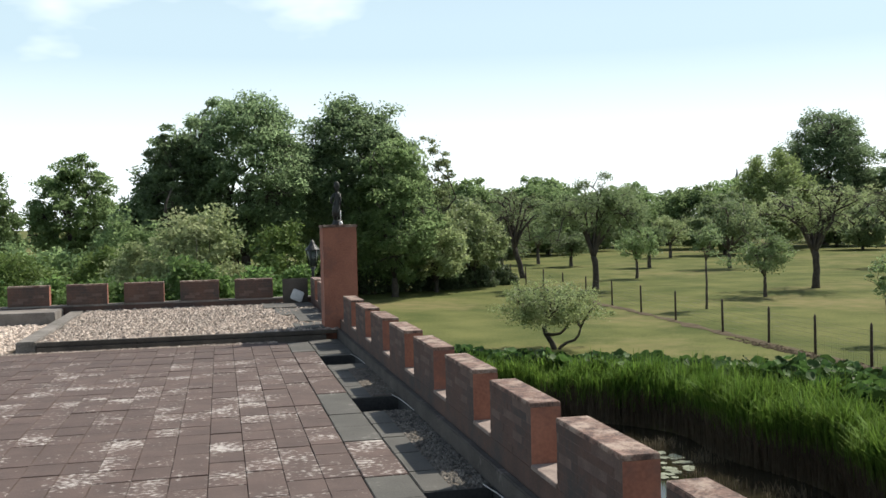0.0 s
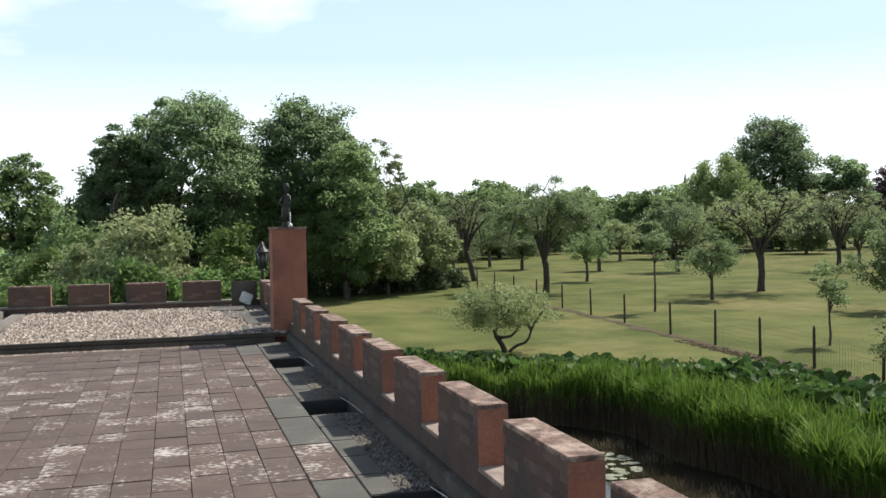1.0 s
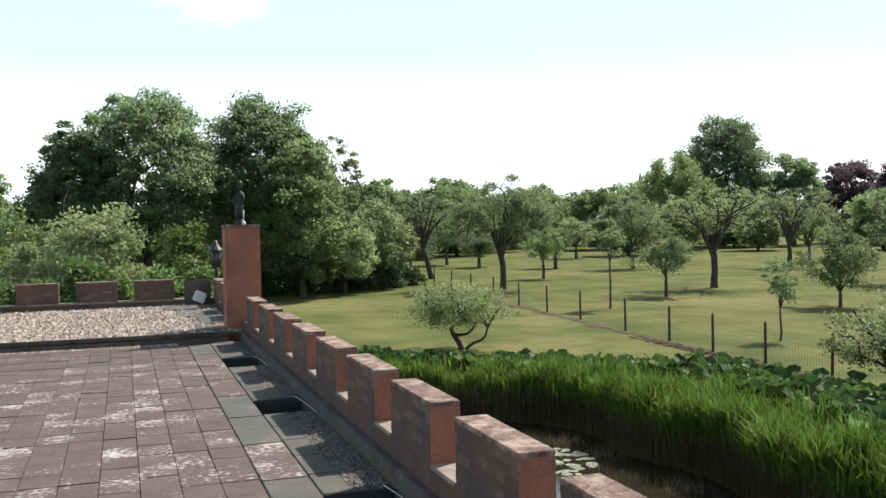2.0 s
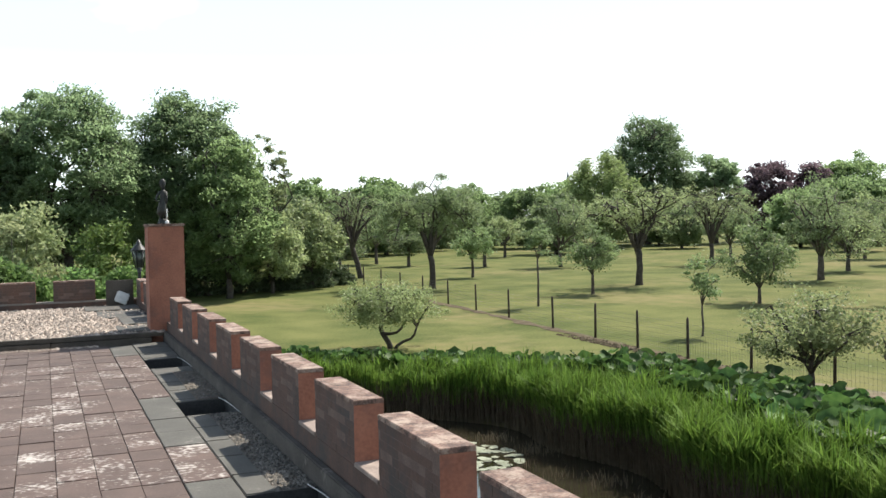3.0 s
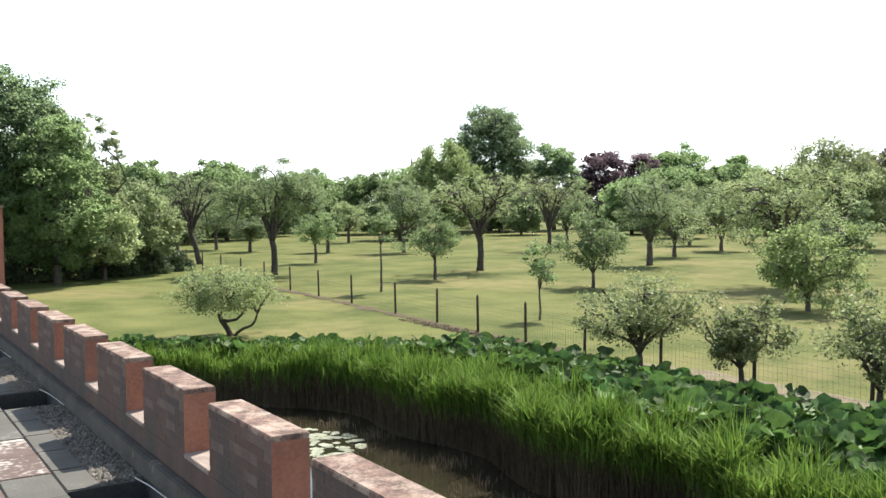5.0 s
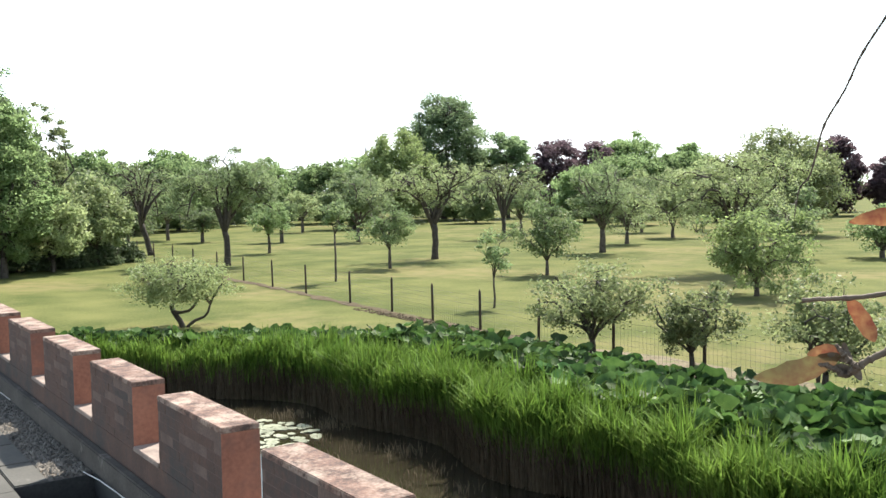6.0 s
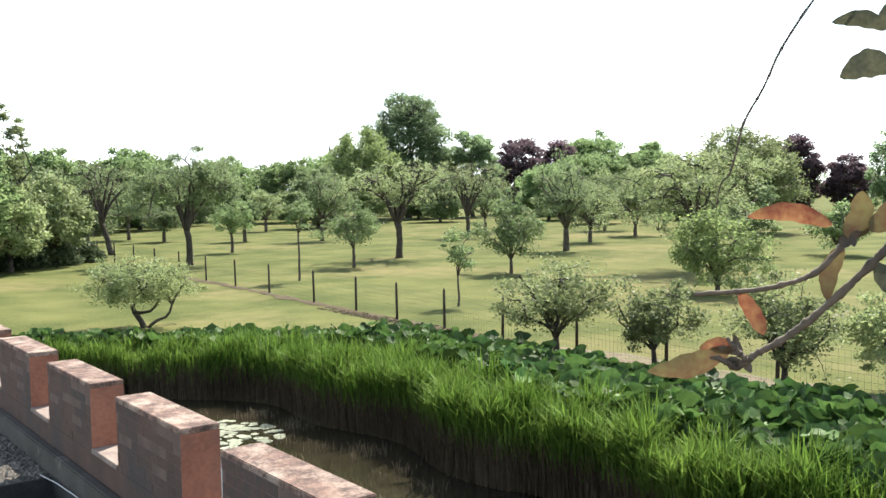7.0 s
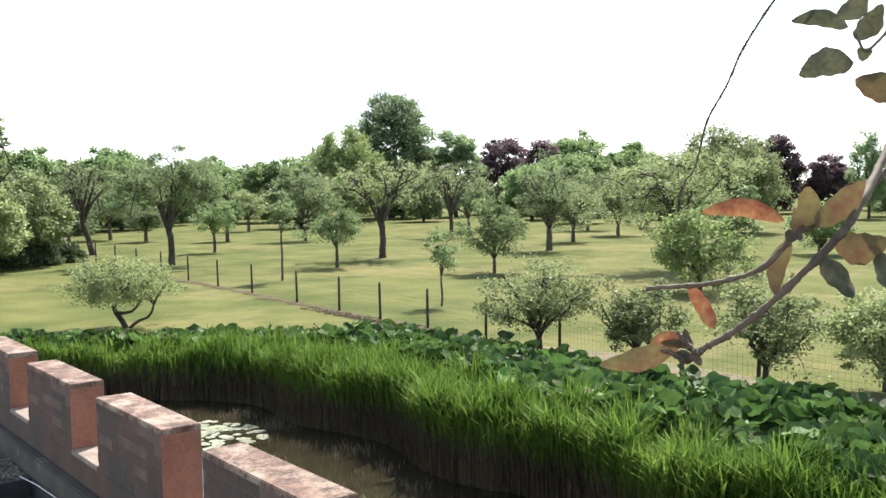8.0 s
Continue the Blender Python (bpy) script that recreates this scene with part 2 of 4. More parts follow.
def quads(name, verts, mat):
    """One mesh of loose four-cornered leaves: verts as an array of (n, 4, 3)."""
    n = len(verts)
    me = bpy.data.meshes.new(name)
    me.vertices.add(n * 4)
    me.vertices.foreach_set("co", np.asarray(verts, dtype=np.float32).ravel())
    me.loops.add(n * 4)
    me.loops.foreach_set("vertex_index", np.arange(n * 4, dtype=np.int32))
    me.polygons.add(n)
    me.polygons.foreach_set("loop_start", np.arange(0, n * 4, 4, dtype=np.int32))
    me.update(calc_edges=True)
    me.materials.append(mat)
    return me


def thing(name, label, category, group="", kind="", at=(0, 0, 0)):
    ob = new(name)
    ob.location = at
    return tagged(ob, label, category, group, kind)


def put(name, me, parent=None, label="", at=None):
    ob = new(name, me)
    if parent is not None:
        ob.parent = parent
    if at is not None:
        ob.location = at
    if label:
        ob["label"] = label
    return ob


def part(name, bm, mat, parent, label="", smooth=False):
    me = bpy.data.meshes.new(name)
    bm.to_mesh(me)
    bm.free()
    me.materials.append(mat)
    if smooth:
        me.polygons.foreach_set("use_smooth", [True] * len(me.polygons))
    return put(name, me, parent, label)


def box_bm(x0, y0, z0, x1, y1, z1, bevel=0.0, bm=None):
    bm = bm or bmesh.new()
    r = bmesh.ops.create_cube(bm, size=1.0, matrix=Matrix.Translation(((x0 + x1) / 2, (y0 + y1) / 2, (z0 + z1) / 2)) @ Matrix.Diagonal((x1 - x0, y1 - y0, z1 - z0, 1)))
    if bevel:
        edges = list({e for v in r["verts"] for e in v.link_edges})
        bmesh.ops.bevel(bm, geom=edges, offset=bevel, segments=2, affect="EDGES")
    return bm


def tube(points, radii, sides=6):
    """Verts and faces of a tapered tube along points."""
    pts = np.asarray(points, dtype=float)
    verts, faces = [], []
    for i, p in enumerate(pts):
        d = pts[min(i + 1, len(pts) - 1)] - pts[max(i - 1, 0)]
        d /= np.linalg.norm(d) + 1e-9
        a = np.cross(d, (0.31, 0.95, 0.02) if abs(d[1]) < 0.9 else (1, 0, 0))
        a /= np.linalg.norm(a)
        b = np.cross(d, a)
        for k in range(sides):
            w = 2 * math.pi * k / sides
            verts.append(p + radii[i] * (math.cos(w) * a + math.sin(w) * b))
        if i:
            o = (i - 1) * sides
            faces += [(o + k, o + (k + 1) % sides, o + sides + (k + 1) % sides, o + sides + k) for k in range(sides)]
    o = (len(pts) - 1) * sides
    faces += [tuple(range(o, o + sides)), tuple(range(sides - 1, -1, -1))]
    return verts, faces


class Wood:
    """Gathers tubes into one mesh."""

    def __init__(self):
        self.v, self.f = [], []

    def add(self, points, radii, sides=6):
        v, f = tube(points, radii, sides)
        o = len(self.v)
        self.v += v
        self.f += [tuple(i + o for i in q) for q in f]

    def mesh(self, name, mat):
        return mesh_from(name, self.v, self.f, mat, True)


def leaves_at(centres, size, r, slim=0.5, droop=0.0, flat=0.45):
    """Rhombic leaves of a size at the given centres, turned every way but leaning face-up."""
    n = len(centres)
    d = r.normal(size=(n, 3))
    d[:, 2] = d[:, 2] * 0.7 - droop
    d /= np.linalg.norm(d, axis=1)[:, None]
    face = r.normal(size=(n, 3)) * (1 - flat) + np.array([0, 0, flat])
    s = np.cross(d, face)
    s /= np.linalg.norm(s, axis=1)[:, None] + 1e-9
    k = (size * r.uniform(0.6, 1.35, n))[:, None]
    mid = centres + d * k * 0.05
    return np.stack([centres - d * k * 0.5, mid + s * k * slim * 0.5, centres + d * k * 0.5, mid - s * k * slim * 0.5], axis=1)


def curve_between(a, b, n, r, sag=0.0, wob=0.05):
    """n points from a to b, bent and wobbling like a limb."""
    a, b = np.asarray(a, float), np.asarray(b, float)
    u = np.linspace(0, 1, n)[:, None]
    p = a + (b - a) * u
    length = np.linalg.norm(b - a)
    p[:, 2] += (np.sin(u[:, 0] * math.pi) * sag * length)
    jitter = np.cumsum(r.normal(size=(n, 3)) * wob * length / n ** 0.5, axis=0) * np.sin(u * math.pi)
    return p + jitter


def leaf_pads(heads, reach, per, r, flat=0.6):
    """Leaf places in dense, flattened tufts round each head, with a few strays."""
    n = len(heads) * per
    d = r.normal(size=(n, 3))
    d /= np.linalg.norm(d, axis=1)[:, None]
    far = r.uniform(0, 1, (n, 1)) ** 0.42 * np.where(r.uniform(size=(n, 1)) < 0.08, 1.35, 1.0)
    tall = np.repeat(r.uniform(flat * 0.7, flat * 1.3, len(heads)), per)
    d[:, 2] *= tall
    return np.repeat(heads, per, axis=0) + d * far * np.repeat(reach, per)[:, None]


def arc_between(a, b, n, lift, r, wob=0.06):
    """A limb that climbs from a, bows over by lift and comes down to b."""
    a, b = np.asarray(a, float), np.asarray(b, float)
    mid = a + (b - a) * 0.45 + np.array([0, 0, lift])
    u = np.linspace(0, 1, n)[:, None]
    p = a * (1 - u) ** 2 + mid * 2 * u * (1 - u) + b * u ** 2
    bend = np.cumsum(r.normal(size=(n, 3)), axis=0) * wob * np.linalg.norm(b - a) / n ** 0.5
    return p + bend * np.sin(u * math.pi)


def old_apple(label, x, y, h, radius, fork, leaf, trunk, seed, lean=(0.0, 0.0), limbs=8, leafy=10, tuft=0.16, size=0.11, offset=(0.0, 0.0), droop=0.45, name="apple_tree", bark=None):
    """An old pruned fruit tree: a stout trunk, gnarled limbs that arch over and hang at their ends, crooked side shoots and tufts of leaves."""
    r = np.random.default_rng(seed)
    top = thing(name, label, "tree", "orchard trees", at=(x, y, LAWN))
    w = Wood()
    f = np.array([lean[0], lean[1], fork])
    w.add(curve_between((0, 0, -0.15), f, 7, r, 0, 0.04), trunk * np.array([1.35, 1.08, 1.0, 0.95, 0.92, 0.95, 0.9]), 9)
    c = np.array([lean[0] + offset[0], lean[1] + offset[1], 0])
    tips = []

    def offshoots(path, q0, length, count, level):
        for _ in range(count):
            i = int(r.uniform(len(path) * 0.3, len(path)))
            i = min(i, len(path) - 1)
            a = r.uniform(0, 2 * math.pi)
            out = path[i] - c
            out[2] = 0
            d = np.array([math.cos(a), math.sin(a), 0]) + out / (radius + 1e-6) * 0.9
            d = d / (np.linalg.norm(d) + 1e-6) * length * r.uniform(0.5, 1.15)
            d[2] = length * r.uniform(-0.45, 0.5)
            e = path[i] + d
            e[2] = min(e[2], h - 0.05)
            p = arc_between(path[i], e, 6, length * r.uniform(0.15, 0.4), r, 0.14)
            w.add(p, np.linspace(q0, q0 * 0.35, 6), 4 if level else 3)
            if level:
                offshoots(p, q0 * 0.45, length * 0.5, 4, level - 1)
            tips.extend(p[3:] if level == 0 else p[4:])

    for k in range(limbs):
        a = 2 * math.pi * (k + r.uniform(-0.3, 0.3)) / limbs
        inner = k % 4 == 3
        reach = radius * (r.uniform(0.25, 0.5) if inner else r.uniform(0.7, 0.98))
        z = h * (r.uniform(0.88, 0.97) if inner else r.uniform(1 - droop, 0.93))
        e = c + np.array([math.cos(a) * reach, math.sin(a) * reach, z])
        apex = max(h * r.uniform(0.86, 0.98) - (fork + z) / 2, 0) * (0.6 if inner else 1.25)
        p = arc_between(f - np.array([0, 0, r.uniform(0, 0.25) * fork]), e, 10, apex, r, 0.09)
        p[:, 2] = np.where(p[:, 2] > h * 0.9, h * 0.9 + (p[:, 2] - h * 0.9) * 0.3, p[:, 2])
        w.add(p, np.linspace(trunk * 0.52, trunk * 0.13, 10), 6)
        offshoots(p, trunk * 0.17, radius * 0.4, 8, 1)
    put("trunk", w.mesh("trunk", bark or BARK_DARK), top)
    tips = np.array(tips)
    pos = leaf_pads(tips, tuft * r.uniform(0.5, 1.5, len(tips)), leafy, r, 0.8)
    pos = pos[pos[:, 2] > fork * 0.55]
    put("crown", quads("crown", leaves_at(pos, size, r, 0.5), leaf), top)
    return top


def tree(name, label, x, y, h, radius, bottom, leaf, clumps=110, per=60, size=0.13, trunk=0.13, seed=1, lean=(0.0, 0.0), limbs=7, spread=0.21, bark=None, ground=None,
         group="", category="tree", slim=0.55, fork=0.95, drop=0.0, shape=0.0, lobes=(), stems=(), lumpy=1.05, thick=0.55):
    """A tapered, forking trunk with limbs and twigs, and a crown of many small leaves gathered in uneven clumps. lobes: extra crown masses (dx, dy, dz, r)."""
    r = np.random.default_rng(seed)
    z0 = LAWN if ground is None else ground
    top = thing(name, label, category, group, at=(x, y, z0))
    cz, rz = (bottom + h) / 2, (h - bottom) / 2
    c = np.array([lean[0], lean[1], cz])
    w = Wood()
    f = np.array([lean[0] * 0.55, lean[1] * 0.55, max(bottom * fork, 0.12 * h)])
    feet = [f]
    if stems:
        feet = [np.array(stems[0][-1])] + [np.array(s[-1]) for s in stems]
        for k, s in enumerate(stems):
            w.add(s, np.linspace(trunk * 1.1, trunk * 0.6, len(s)) * (0.6 if k else 1.0), 8)
    else:
        w.add(curve_between((0, 0, -0.15), f, 6, r, 0, 0.02), np.linspace(trunk * 1.15, trunk * 0.8, 6), 8)
    nodes, rads = [], []
    for k in range(limbs):
        a = 2 * math.pi * (k + r.uniform(-0.25, 0.25)) / limbs
        up = r.uniform(-0.2, 0.6) if k else 0.85
        e = c + np.array([math.cos(a) * radius * 0.72 * (1 - 0.4 * max(up, 0)), math.sin(a) * radius * 0.72 * (1 - 0.4 * max(up, 0)), rz * 0.75 * up])
        p = curve_between(feet[k % len(feet)], e, 8, r, 0.2, 0.2)
        q = np.linspace(trunk * thick, trunk * thick * 0.2, 8)
        w.add(p, q, 5)
        nodes += list(p[2:])
        rads += list(q[2:])
    nodes, rads = np.array(nodes), np.array(rads)
    clumps, per = (int(clumps * 0.9), int(per * 1.7)) if lumpy < 0.3 else (int(clumps * 0.62), int(per * 1.9))
    heads = []
    while len(heads) < clumps:
        d = r.normal(size=3)
        d /= np.linalg.norm(d)
        bulge = 1.07 - 0.2 * lumpy + lumpy * noise.noise(Vector(d * 2.0) + Vector((seed * 3.1, 0, 0)))
        q = r.uniform(0.3, 1.0) ** 0.5 * bulge * (1 - spread * (0.1 if lumpy < 0.3 else 0.4))
        wide = 1 - shape * max(d[2] * q, 0)
        heads.append(c + d * q * np.array([radius * wide, radius * wide, rz]) - np.array([0, 0, 0.12 * rz * (d[0] ** 2 + d[1] ** 2)]))
    for dx, dy, dz, lr in lobes:
        for _ in range(int(clumps * 0.3)):
            d = r.normal(size=3)
            heads.append(np.array([dx, dy, dz]) + d / np.linalg.norm(d) * lr * r.uniform(0.3, 1) ** 0.5)
    heads = np.array(heads)
    paths = []
    for k, p in enumerate(heads):
        i = int(np.argmin(((nodes - p) ** 2).sum(1) + r.uniform(0, 0.05)))
        twig_path = curve_between(nodes[i], p, 5, r, 0.08, 0.14)
        w.add(twig_path, np.linspace(min(rads[i] * 0.75, trunk * 0.26), trunk * 0.045, 5), 3)
        paths.append(twig_path)
    put("trunk", w.mesh("trunk", bark or BARK), top)
    paths = np.array(paths)
    along = int(per * 0.14)
    u = r.uniform(1.5, 4.0, (len(heads), along))
    lo = np.minimum(u.astype(int), 3)
    rows = np.arange(len(heads))[:, None]
    on_twig = paths[rows, lo] + (paths[rows, lo + 1] - paths[rows, lo]) * (u - lo)[..., None]
    on_twig = on_twig.reshape(-1, 3)
    on_twig = on_twig + r.normal(size=on_twig.shape) * size * 0.9
    pos = np.concatenate([leaf_pads(heads, spread * radius * (1.25 if lumpy < 0.3 else 1.0) * r.uniform(0.6, 1.8, len(heads)), int(per * 0.86), r), on_twig])
    if drop:
        pos[:, 2] -= r.uniform(0, drop, len(pos))
    pos = pos[pos[:, 2] > bottom * r.uniform(0.4, 1.15, len(pos))]
    put("crown", quads("crown", leaves_at(pos, size, r, slim), leaf), top)
    return top


def bush(name, label, x, y, z0, w, d, h, leaf, seed, count=9000, size=0.12, category="shrub", group="", kind=""):
    """A shrub: stems from the ground and leaves thickest near its uneven outer skin."""
    r = np.random.default_rng(seed)
    top = thing(name, label, category, group, kind, at=(x, y, z0))
    wd = Wood()
    ends = []
    for _ in range(26):
        a, q = r.uniform(0, 2 * math.pi), r.uniform(0.2, 0.85)
        e = np.array([math.cos(a) * q * w, math.sin(a) * q * d, h * r.uniform(0.4, 0.72)])
        p = curve_between((e[0] * 0.4, e[1] * 0.4, -0.1), e, 5, r, 0.05, 0.12)
        wd.add(p, np.linspace(0.035, 0.008, 5), 4)
        ends.append(e)
    put("stem", wd.mesh("stem", BARK), top)
    m = 170
    u = r.normal(size=(m, 3))
    u[:, 2] = np.abs(u[:, 2])
    u /= np.linalg.norm(u, axis=1)[:, None]
    bulge = np.array([0.92 + 0.26 * noise.noise(Vector(k * 2.0) + Vector((seed, seed * 2, 0))) for k in u])
    heads = u * (bulge * r.uniform(0.3, 1.0, m) ** 0.3)[:, None] * np.array([w, d, h * 0.94])
    reach = 0.2 * (w + d) / 2 * r.uniform(0.6, 1.5, m) + 0.06
    pos = leaf_pads(heads, reach, count // m, r, 0.7)
    pos[:, 2] = np.abs(pos[:, 2]) + 0.05
    put("foliage", quads("foliage", leaves_at(pos, size, r, 0.55), leaf), top)
    return top


# ---- ground, moat ----
def bank_x(y):
    return 8.15 - (0.105 * (y - 13.5) ** 2 if y > 13.5 else 0.0) + (0.02 * (4 - y) ** 2 if y < 4 else 0.0)


def ground_z(x, y):
    if y < 27:
        d = x - bank_x(y)
        k = min(max((d + 0.5) / 1.6, 0), 1)
        k = k * k * (3 - 2 * k)
        z = (LAWN - 1.5) * (1 - k) + LAWN * k
    else:
        z = LAWN
    if x > 8.8 and x < 60 and y < 70:
        z += 0.04 * noise.noise(Vector((x * 0.25, y * 0.25, 0)))
    return z


def spaced(lo, hi, step, far, grow=1.5):
    v = list(np.arange(lo, hi, step))
    s = step
    while v[-1] < far:
        s *= grow
        v.append(v[-1] + s)
    s = step
    while v[0] > -far:
        s *= grow
        v.insert(0, v[0] - s)
    return v


gx, gy = spaced(-12, 24, 0.45, 2500), spaced(-16, 34, 0.45, 2500)
gv = [(x, y, ground_z(x, y)) for y in gy for x in gx]
nx = len(gx)
gf = [(j * nx + i, j * nx + i + 1, (j + 1) * nx + i + 1, (j + 1) * nx + i) for j in range(len(gy) - 1) for i in range(nx - 1)]
ground = new("ground", mesh_from("ground", gv, gf, GRASS, True))
tagged(ground, "dry mown lawn under the orchard, sloping into the moat", "lawn", kind="structure")
wb = bmesh.new()
bmesh.ops.create_grid(wb, x_segments=2, y_segments=2, size=1, matrix=Matrix.Translation((-1, 3, WATER)) @ Matrix.Diagonal((13, 26, 1, 1)))
water = part("water", wb, WATER_MAT, None)
tagged(water, "still brown moat water with dark reflections", "water", kind="structure")

# ---- terrace, parapets ----
W = 0.165
PITCH, LONG = 1.2, 0.8
TOP, GAP = 0.6, 0.26
END = 14.1
WELLS = ((7.0, 7.7), (4.24, 4.88), (1.12, 1.77), (-1.4, -0.7))
core = new("building_wall")
tagged(core, "red brick outer wall of the building rising from the moat", "wall", kind="structure")
part("mass", box_bm(-9.0, -9.0, -4.4, -0.5, END + W, -0.07), BRICK, core)
part("outer_skin", box_bm(-0.05, -9.0, -4.4, W, END + W, -0.07), BRICK, core)
bed = new("floor")
tagged(bed, "flat roof terrace bed of dark earth under the paving", "floor", kind="structure")
part("bed", box_bm(-9.0, -9.0, -0.07, -0.495, END, -0.035), JOINT, bed)
part("margin", box_bm(-0.055, -9.0, -0.07, -0.002, END, -0.035), JOINT, bed)
lows = [END] + [v for w in WELLS for v in (w[1], w[0])] + [-9.0]
for hi, lo in zip(lows[::2], lows[1::2]):
    part("bridge", box_bm(-0.5, lo, -0.9, -0.05, hi, -0.036), JOINT, bed)


def parapet(name, label, place):
    """A brick parapet: a low wall with a tarred foot, built along +y."""
    ob = new(name)
    ob.matrix_world = place
    return tagged(ob, label, "parapet wall", kind="structure")


unit_bm = box_bm(0, 0, 0, 1, 1, 1)
brick_mesh = bpy.data.meshes.new("brick")
unit_bm.to_mesh(brick_mesh)
unit_bm.free()
brick_mesh.materials.append(BRICK)


def merlon_bricks(length, height, thick, r, parent):
    """Bricks laid in stretcher courses, each proud of the mortar core by a hair."""
    course, joint, stretch = 0.047, 0.003, 0.172
    n = max(int(round(height / course)), 1)
    course = height / n
    for k in range(n):
        z0, z1 = k * course + joint / 2, (k + 1) * course - joint / 2
        y = -(stretch / 2 if k % 2 else 0)
        while y < length - 0.01:
            a, b = max(y, 0) + (joint / 2 if y > 0 else 0), min(y + stretch, length) - (joint / 2 if y + stretch < length else 0)
            if b - a > 0.02:
                j = r.uniform(-0.0015, 0.0008, 2)
                o = put("brick", brick_mesh, parent)
                o.matrix_basis = Matrix.LocRotScale((j[0], a, z0), None, (thick + j[1] - j[0], b - a, z1 - z0))
            y += stretch


def build_merlon(name, label, length, thick, seed, group, height=None):
    """A merlon: mortared brick body with a tile coping slightly proud of it."""
    r = np.random.default_rng(seed)
    ob = thing(name, label, "merlon", group)
    hh = (height or TOP - GAP + 0.018) - 0.028
    part("mortar_core", box_bm(0.0004, 0.002, 0, thick - 0.0004, length - 0.002, hh), MORTAR, ob)
    merlon_bricks(length, hh, thick, r, ob)
    part("end_render", box_bm(-0.002, -0.004, 0.002, thick + 0.004, 0.0, hh, 0), PLASTER, ob, "orange-red washed end face")
    part("coping_slab", box_bm(-0.003, -0.005, hh, thick + 0.005, length + 0.004, hh + 0.026, 0.004), COPING, ob, "weathered pinkish coping slab with lichen")
    return ob


wall_east = parapet("wall_east", "low brick parapet along the moat side of the terrace", Matrix.Identity(4))
part("wall_body", box_bm(0, -9.0, -0.07, W, END + W, GAP - 0.02), BRICK, wall_east)
part("tarred_foot", box_bm(-0.055, -9.0, -0.03, -0.0, 9.58, 0.12, 0.008), PLINTH, wall_east, "dark tarred foot with a worn edge")
for k in range(-7, 8):
    y0 = k * PITCH + LONG
    if k == 7:
        continue
    part("ledge_tile", box_bm(-0.008, y0 + 0.004, GAP - 0.02, W + 0.008, y0 + PITCH - LONG - 0.004, GAP + 0.006, 0.004), LEDGE, wall_east, "pale weathered ledge tile")
merlon = build_merlon("merlon", "red brick merlon with a weathered tile coping", LONG, W, 3, "merlons on the moat parapet")
merlon.matrix_world = pose(0, 0, GAP - 0.018)
for k in list(range(-7, 0)) + list(range(1, 8)):
    copy_thing(merlon, pose(0, k * PITCH, GAP - 0.018))
for y0 in (10.75, 11.95, 13.2):
    copy_thing(merlon, pose(0, y0, GAP - 0.018))

wall_north = parapet("wall_north", "low brick parapet at the far end of the terrace", Matrix.Identity(4))
part("wall_body", box_bm(-9.0, END, -0.07, 0, END + W, GAP - 0.05), BRICK, wall_north)
part("ledge", box_bm(-9.0, END - 0.012, GAP - 0.05, -0.002, END + W + 0.012, GAP - 0.02, 0.004), CONCRETE, wall_north, "grey concrete ledge between the merlons")
far_merlon = build_merlon("merlon", "dark red brick merlon with a pale edge", 0.68, W, 5, "merlons on the end parapet")
turn = 90
far_merlon.matrix_world = pose(-0.69, END, GAP - 0.018, 0, 0, turn)
for k in range(1, 9):
    copy_thing(far_merlon, pose(-0.69 - 0.965 * k, END, GAP - 0.018, 0, 0, turn))

# the square pier with its bronze
pier = thing("pier", "tall square red brick pier in the parapet, washed orange-red", "pier", at=(-0.21, 9.6, 0))
part("shaft", box_bm(0, 0, -0.03, 0.47, 0.47, 1.53, 0.012), PLASTER, pier)
part("cap_slab", box_bm(-0.012, -0.012, 1.53, 0.482, 0.482, 1.565, 0.006), COPING, pier, "thin terracotta cap slab")


s_w = Wood()
for pts, rad in (
    ([(0, 0, 0), (0, 0, 0.012), (0, 0, 0.05), (0, 0, 0.07)], [0.085, 0.08, 0.062, 0.055]),
    ([(-0.03, 0, 0.06), (-0.032, 0.0, 0.15), (-0.022, 0, 0.27)], [0.02, 0.028, 0.036]),
    ([(0.022, 0.01, 0.06), (0.022, 0.0, 0.15), (0.014, 0, 0.27)], [0.016, 0.022, 0.03]),
    ([(-0.02, 0, 0.12), (-0.016, 0, 0.2), (-0.006, 0, 0.29), (0, 0, 0.335), (0.004, 0, 0.4), (0.006, 0, 0.44), (0.006, 0, 0.47)], [0.058, 0.06, 0.052, 0.036, 0.044, 0.042, 0.018]),
    ([(0.006, 0, 0.46), (0.004, 0, 0.5), (0.002, 0, 0.545), (0.002, 0, 0.595), (0.002, 0, 0.615)], [0.018, 0.026, 0.042, 0.036, 0.012]),
    ([(-0.03, 0, 0.44), (-0.075, 0.0, 0.38), (-0.095, -0.01, 0.325), (-0.05, -0.03, 0.3)], [0.017, 0.015, 0.013, 0.011]),
    ([(0.042, 0, 0.44), (0.05, -0.02, 0.36), (0.042, -0.04, 0.28)], [0.016, 0.014, 0.012]),
):
    s_w.add(pts, rad, 10)
statue = put("statue", s_w.mesh("statue", BRONZE), at=(0.02, 9.82, 1.565))
tagged(statue, "small dark bronze figure standing on the brick pier", "statue")
rod_w = Wood()
rod_w.add([(0, 0, 0), (0.0, 0, 0.2)], [0.008, 0.007], 8)
rod_w.add([(0, 0, 0), (0, 0, 0.025), (0, 0, 0.05)], [0.03, 0.03, 0.012], 10)
rod = put("lightning_rod", rod_w.mesh("lightning_rod", PALE), at=(0.058, 9.74, 1.565))
tagged(rod, "thin pale metal rod on the pier cap", "rod")

